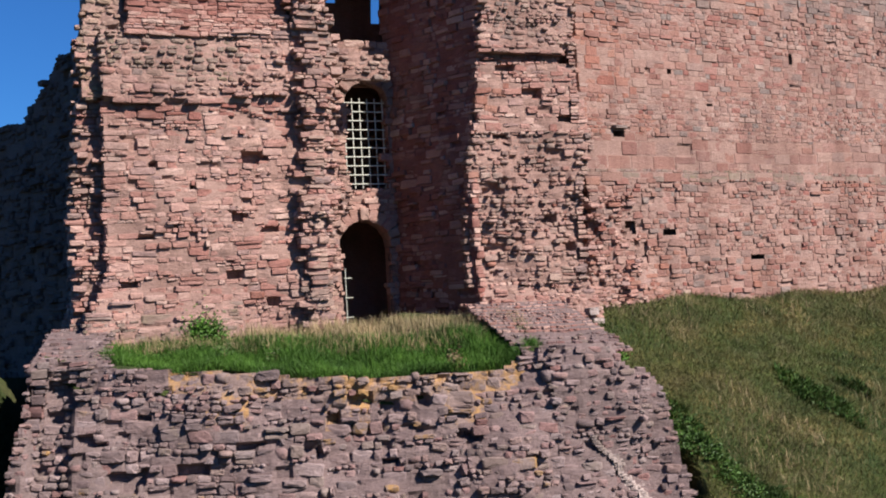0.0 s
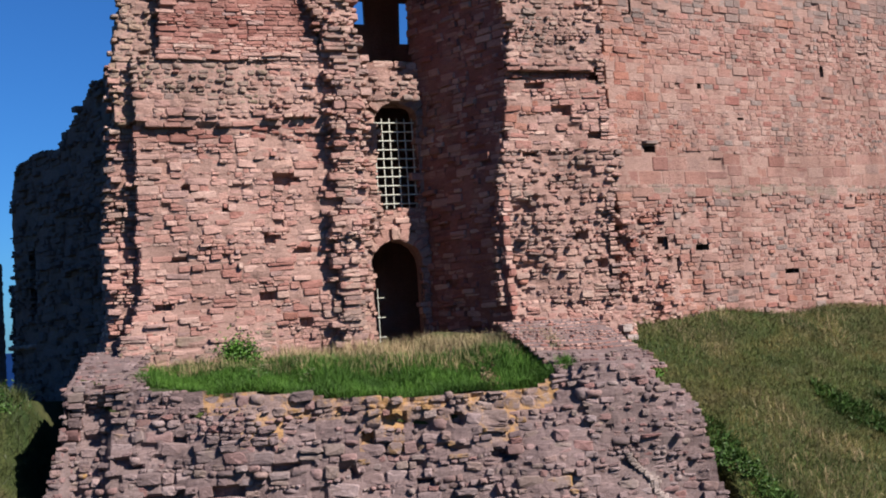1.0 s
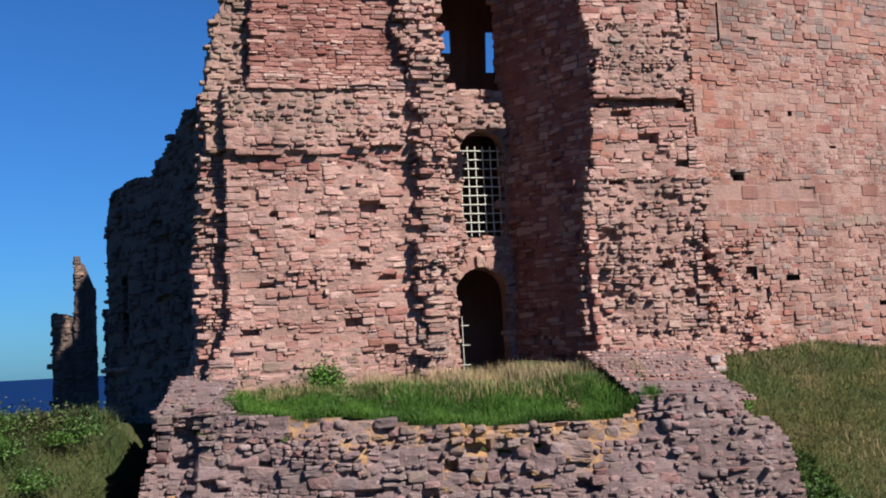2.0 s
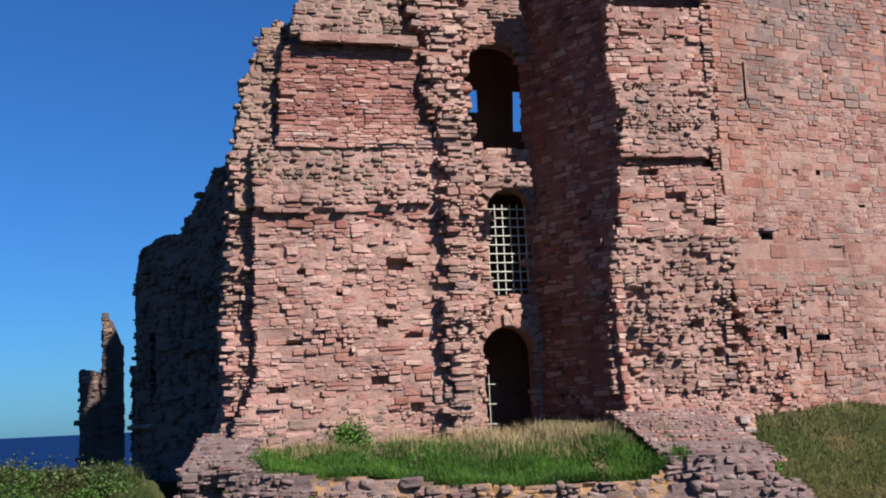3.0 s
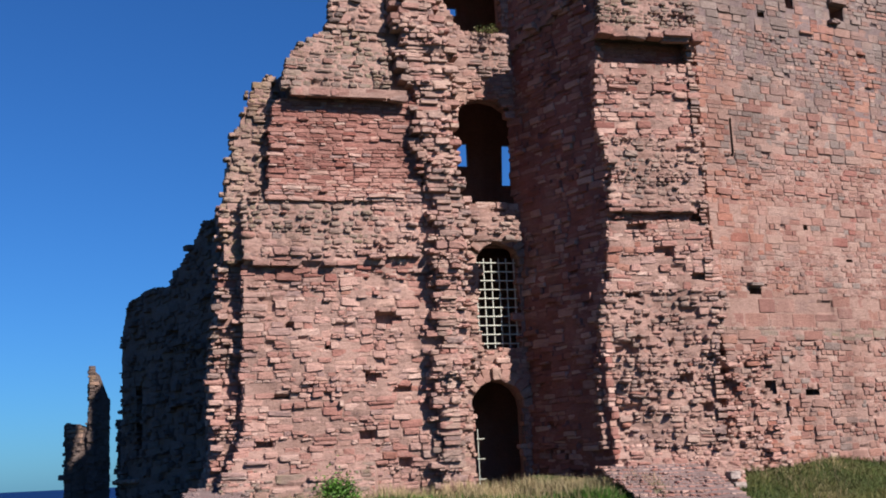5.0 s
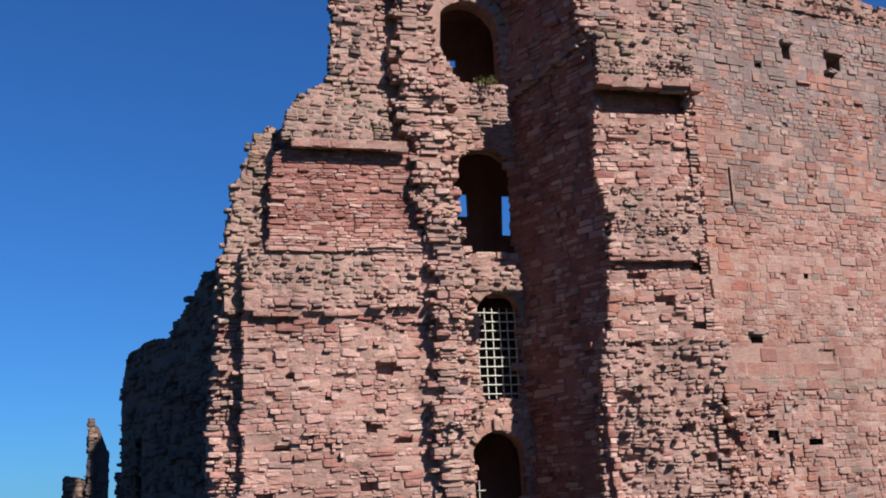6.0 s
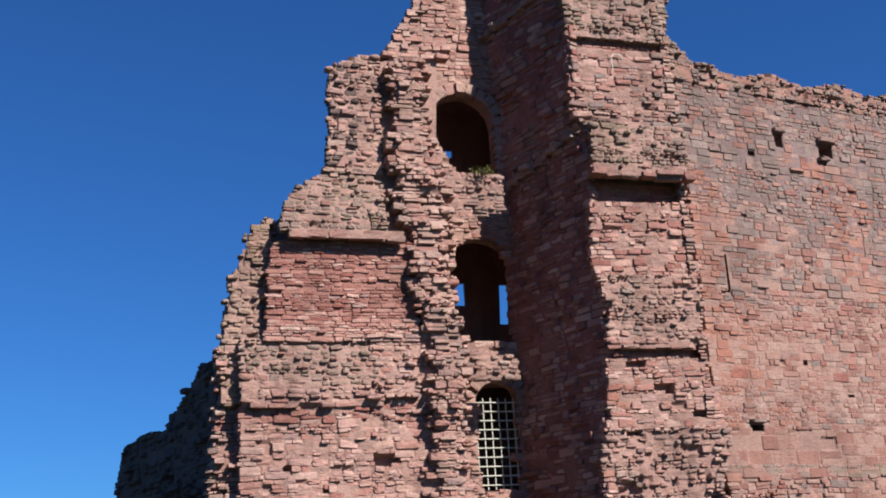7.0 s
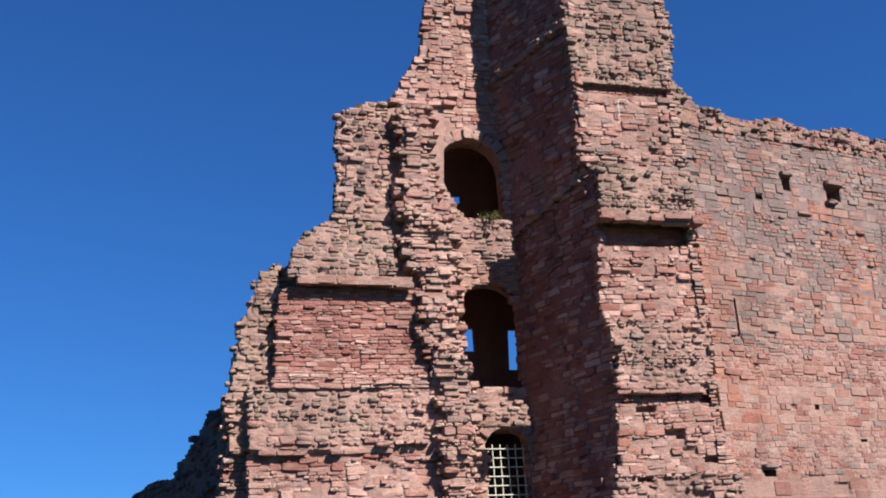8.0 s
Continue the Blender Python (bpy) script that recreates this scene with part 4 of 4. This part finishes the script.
def ledge_height(u, back):
    """Top of the ledge: from the front wall's top up to the tower's foot; back in metres behind the front face."""
    return FT(u) - 0.02 + (1.0 - FT(u)) * float(smooth(0.2, 3.6, back)) + 0.06 * math.sin(u * 3 + back * 2) - 0.35 * float(smooth(4.7, 5.3, u))


def build_ledge():
    us, bs = np.linspace(-5.6, 6.5, 70), np.linspace(0.0, 6.5, 28)
    verts = [FORE.at(u, -b + min(0.0, fore_off(u, 0.3)), ledge_height(u, b) - (0.5 if b < 0.01 else 0.0)).tolist() for u in us for b in bs]
    nb = len(bs)
    faces = [(i * nb + j, (i + 1) * nb + j, (i + 1) * nb + j + 1, i * nb + j + 1) for i in range(len(us) - 1) for j in range(nb - 1)]
    tagged(raw_object("ground_ledge", verts, faces, [M_GROUND], smooth=True), "grassy earth ledge at the foot of the tower", "ground", kind="structure")


build_ledge()


def blades(name, points, lengths, widths, lean, material, label, category):
    """Many bent blades, joined; points n x 3."""
    n = len(points)
    ang, tilt, ta = rng.uniform(0, 2 * np.pi, n), np.abs(rng.normal(0, lean, n)), rng.uniform(0, 2 * np.pi, n)
    side = np.stack([np.cos(ang), np.sin(ang), np.zeros(n)], 1) * widths[:, None]
    bend = np.stack([np.cos(ta), np.sin(ta), np.zeros(n)], 1) * (tilt * lengths)[:, None]
    up = np.array([0, 0, 1.0]) * lengths[:, None]
    V = np.stack([points - side, points + side, points + bend * 0.35 + up * 0.55 + side * 0.8, points + bend * 0.35 + up * 0.55 - side * 0.8, points + bend + up * (1 - 0.3 * np.minimum(tilt, 1.2))[:, None]], 1).reshape(-1, 3)
    b = np.arange(n) * 5
    quads = np.stack([b, b + 1, b + 2, b + 3], 1).tolist()
    tris = np.stack([b + 3, b + 2, b + 4], 1).tolist()
    return tagged(raw_object(name, V.tolist(), quads + tris, [material]), label, category, kind="stuff")


def on_ledge(n, u0, u1, b0, b1, keep=None):
    out = []
    while len(out) < n:
        u, b = rng.uniform(u0, u1), rng.uniform(b0, b1)
        if keep and not keep(u, b):
            continue
        out.append(FORE.at(u, -b + min(0.0, fore_off(u, 0.3)), ledge_height(u, b) - 0.02))
    return np.array(out)


pts = on_ledge(70000, -4.5, 4.9, 0.04, 2.6, lambda u, b: b > 0.03 + 0.12 * math.sin(u * 2.3) ** 2 + 0.5 * max(0, -3.2 - u) + 0.6 * max(0, u - 4.2))
blades("tall_grass", pts, rng.uniform(0.14, 0.42, len(pts)) * (0.8 + 0.25 * np.sin(pts[:, 0] * 2.3) * np.sin(pts[:, 0] * 0.9 + 1)), rng.uniform(0.003, 0.008, len(pts)), 1.0, M_LUSH, "tall lush green grass along the ledge", "grass")
pts = on_ledge(12000, -5.2, 5.0, 1.7, 4.6)
blades("dry_grass", pts, rng.uniform(0.16, 0.46, len(pts)), rng.uniform(0.003, 0.008, len(pts)), 0.75, M_STRAW, "dry straw-coloured grass at the foot of the tower", "grass")


def on_slope(n, x0, x1, y0, y1, keep):
    out = []
    while sum(map(len, out)) < n:
        x, y = rng.uniform(x0, x1, n), rng.uniform(y0, y1, n)
        ok = keep(x, y)
        out.append(np.stack([x[ok], y[ok], ground_height(x[ok], y[ok]) - 0.03], 1))
    return np.concatenate(out)[:n]


below_wall = lambda x, y: ((x - 4.25) * 0.545 - (y - 31.99) * 0.839 > 0.05) & (y > 21) & (x > 2.6)
pts = on_slope(190000, 2.6, 18, 21, 42, below_wall)
blades("meadow_grass", pts, rng.uniform(0.08, 0.24, len(pts)), rng.uniform(0.004, 0.009, len(pts)), 1.7, M_MEADOW, "rough green and yellowing grass on the slope", "grass")
pts = on_slope(8000, 3, 18, 15, 42, lambda x, y: below_wall(x, y) & (np.sin(x * 1.3 + y * 0.4) + np.sin(y * 0.9 - x * 0.5) > 0.5))
blades("straw_patches", pts, rng.uniform(0.15, 0.38, len(pts)), rng.uniform(0.003, 0.008, len(pts)), 1.2, M_STRAW, "patches of dry yellow grass on the slope", "grass")
patchy = lambda x, y: below_wall(x, y) & (np.sin(x * 0.9 + y * 0.6) + np.sin(y * 1.1 - x * 0.7) + 0.6 * np.sin(x * 2.9 + y * 2.1) > 0.2 + 0.3 * (y - 24.5) - 0.12 * (x - 6))
pts = on_slope(60000, 3, 18, 19, 31, patchy)
blades("low_weeds", pts, rng.uniform(0.12, 0.28, len(pts)), rng.uniform(0.014, 0.03, len(pts)), 1.5, M_LEAF, "low broad-leaved green weeds among the slope grass", "weeds")
pts = on_slope(60000, -16, -8, 15, 29, lambda x, y: (np.hypot(x, y) < 29) & (x < -0.33 * y + 0.3))
blades("bank_grass", pts, rng.uniform(0.10, 0.34, len(pts)), rng.uniform(0.004, 0.010, len(pts)), 1.5, M_BANK, "rough green grass on the bank above the sea", "grass")


def leafy(name, at, size, n, material, label, category, flower=0):
    """A low plant of many small leaves on short stems."""
    e = thing(name, at, label, category, {"weed_clump": "weeds in the rough grass", "weed_tuft": "weeds on the broken wall", "flowering_plant": "white flowers on the ledge"}.get(name, ""))
    V, Fc, c = [], [], Vector(at)
    for i in range(n):
        d = Vector((rng.normal(0, 0.5), rng.normal(0, 0.5), abs(rng.normal(0, 0.55)))) 
        p = c + Vector((d.x * size[0], d.y * size[0], d.z * size[1]))
        q = Euler(rng.uniform(-1.2, 1.2, 3)).to_matrix()
        s = rng.uniform(0.022, 0.05)
        k = len(V)
        V += [tuple(p + q @ Vector(v) * s) for v in ((-0.5, 0, 0), (0, -1, 0.2), (0.5, 0, 0), (0, 1.2, 0.1))]
        Fc.append((k, k + 1, k + 2, k + 3))
    raw_object("leaves", V, Fc, [material], e)
    bm = bmesh.new()
    for i in range(7):
        tip = c + Vector((rng.normal(0, 0.3) * size[0], rng.normal(0, 0.3) * size[0], size[1] * rng.uniform(0.5, 1.0)))
        v = tip - c
        bmesh.ops.create_cone(bm, segments=4, radius1=0.012, radius2=0.005, depth=v.length, matrix=Matrix.Translation((tip + c) / 2) @ v.to_track_quat("Z", "Y").to_matrix().to_4x4())
    part("stem", bm, M_BROWN, e)
    if flower:
        V, Fc = [], []
        for i in range(flower):
            hub = c + Vector((rng.normal(0, 0.4) * size[0], rng.normal(0, 0.4) * size[0], size[1] * rng.uniform(0.9, 1.25)))
            for _ in range(14):
                p = hub + Vector((rng.normal(0, 0.05), rng.normal(0, 0.05), rng.normal(0, 0.012)))
                k = len(V)
                V += [tuple(p + Vector(v) * 0.018) for v in ((-1, 0, 0), (0, -1, 0.3), (1, 0, 0), (0, 1, 0.3))]
                Fc.append((k, k + 1, k + 2, k + 3))
        raw_object("blossom", V, Fc, [M_WHITE], e, label="small white flower heads")
    return e


def ledge_at(u, b):
    return FORE.at(u, -b + min(0.0, fore_off(u, 0.3)), ledge_height(u, b)).tolist()


leafy("bush", ledge_at(-2.55, 2.9), (0.42, 0.45), 9000, M_LUSH, "bright green leafy bush against the tower foot", "bush")
leafy("flowering_plant", ledge_at(-1.95, 0.9), (0.3, 0.35), 160, M_LEAF, "white flowering plant in the tall grass", "plant", 6)
leafy("flowering_plant", ledge_at(-0.95, 1.1), (0.25, 0.35), 120, M_LEAF, "white flowering plant in the tall grass", "plant", 4)
leafy("withered_plant", ledge_at(2.95, 0.35), (0.22, 0.4), 300, M_BROWN, "withered brown plant on the wall's edge", "plant")
leafy("weed_tuft", FORE.at(6.2, -0.75, -0.62).tolist(), (0.16, 0.2), 160, M_LEAF, "green weed growing out of the broken wall", "plant")
leafy("weed_tuft", FORE.at(7.0, -0.8, -0.95).tolist(), (0.2, 0.22), 200, M_MEADOW, "yellow-green weed on the broken wall", "plant")
leafy("weed_tuft", FORE.at(7.75, -0.3, -1.9).tolist(), (0.3, 0.4), 500, M_LEAF, "dark green bush beside the broken wall", "bush")
leafy("weed_tuft", FORE.at(6.75, -1.2, 0.05).tolist(), (0.22, 0.22), 250, M_LUSH, "bright green tuft beside the broken wall", "plant")
leafy("weed_tuft", TOWER.at(1.3, -1.0, 13.15).tolist(), (0.35, 0.12), 220, M_MEADOW, "yellow-green weeds on a broken ledge", "plant")
for k in range(16):
    x, y = -12.6 + 0.24 * k + rng.normal(0, 0.3), 23.2 - 0.12 * k + rng.normal(0, 1.1)
    leafy("weed_clump", (x, y, float(ground_height(np.float64(x), np.float64(y))) - 0.05), (rng.uniform(0.4, 0.8), rng.uniform(0.2, 0.4)), 1400, M_LEAF if k % 3 else M_BANK, "tall green weeds on the grassy bank", "plant")
for k in range(4):
    p = FORE.at(8.1 + 0.22 * k, -0.9 + 0.55 * k, 0)
    leafy("weed_clump", (p[0], p[1], float(ground_height(np.float64(p[0]), np.float64(p[1]))) - 0.05), (0.34, 0.30), 700, M_LEAF, "dark green weeds beside the broken wall", "plant")
for k in range(5):
    x = 5.6 + 2.0 * k + rng.normal(0, 0.4)
    y = 22.5 + 1.2 * k + rng.normal(0, 1.6)
    leafy("weed_clump", (x, y, float(ground_height(np.float64(x), np.float64(y))) - 0.05), (rng.uniform(0.35, 0.7), rng.uniform(0.12, 0.22)), 600, M_LEAF if k % 2 else M_LUSH, "low green weeds in the rough grass", "plant")


def bracket():
    """A small bent wire fixed to the pier, high up."""
    e = thing("wire_bracket", TOWER.at(5.2, 0.05, 16.2).tolist(), "small bent white metal bracket fixed to the pier", "bracket")
    pts = [(5.05, 16.0), (5.05, 16.45), (5.12, 16.55), (5.32, 16.55), (5.38, 16.4)]
    for (a, c), (d, f) in zip(pts, pts[1:]):
        bm = bmesh.new()
        p, q = Vector(TOWER.at(a, 0.1, c)), Vector(TOWER.at(d, 0.1, f))
        v = q - p
        bmesh.ops.create_cone(bm, cap_ends=True, segments=6, radius1=0.014, radius2=0.014, depth=v.length + 0.02, matrix=Matrix.Translation((p + q) / 2) @ v.to_track_quat("Z", "Y").to_matrix().to_4x4())
        part("rod", bm, M_IRON, e)


bracket()
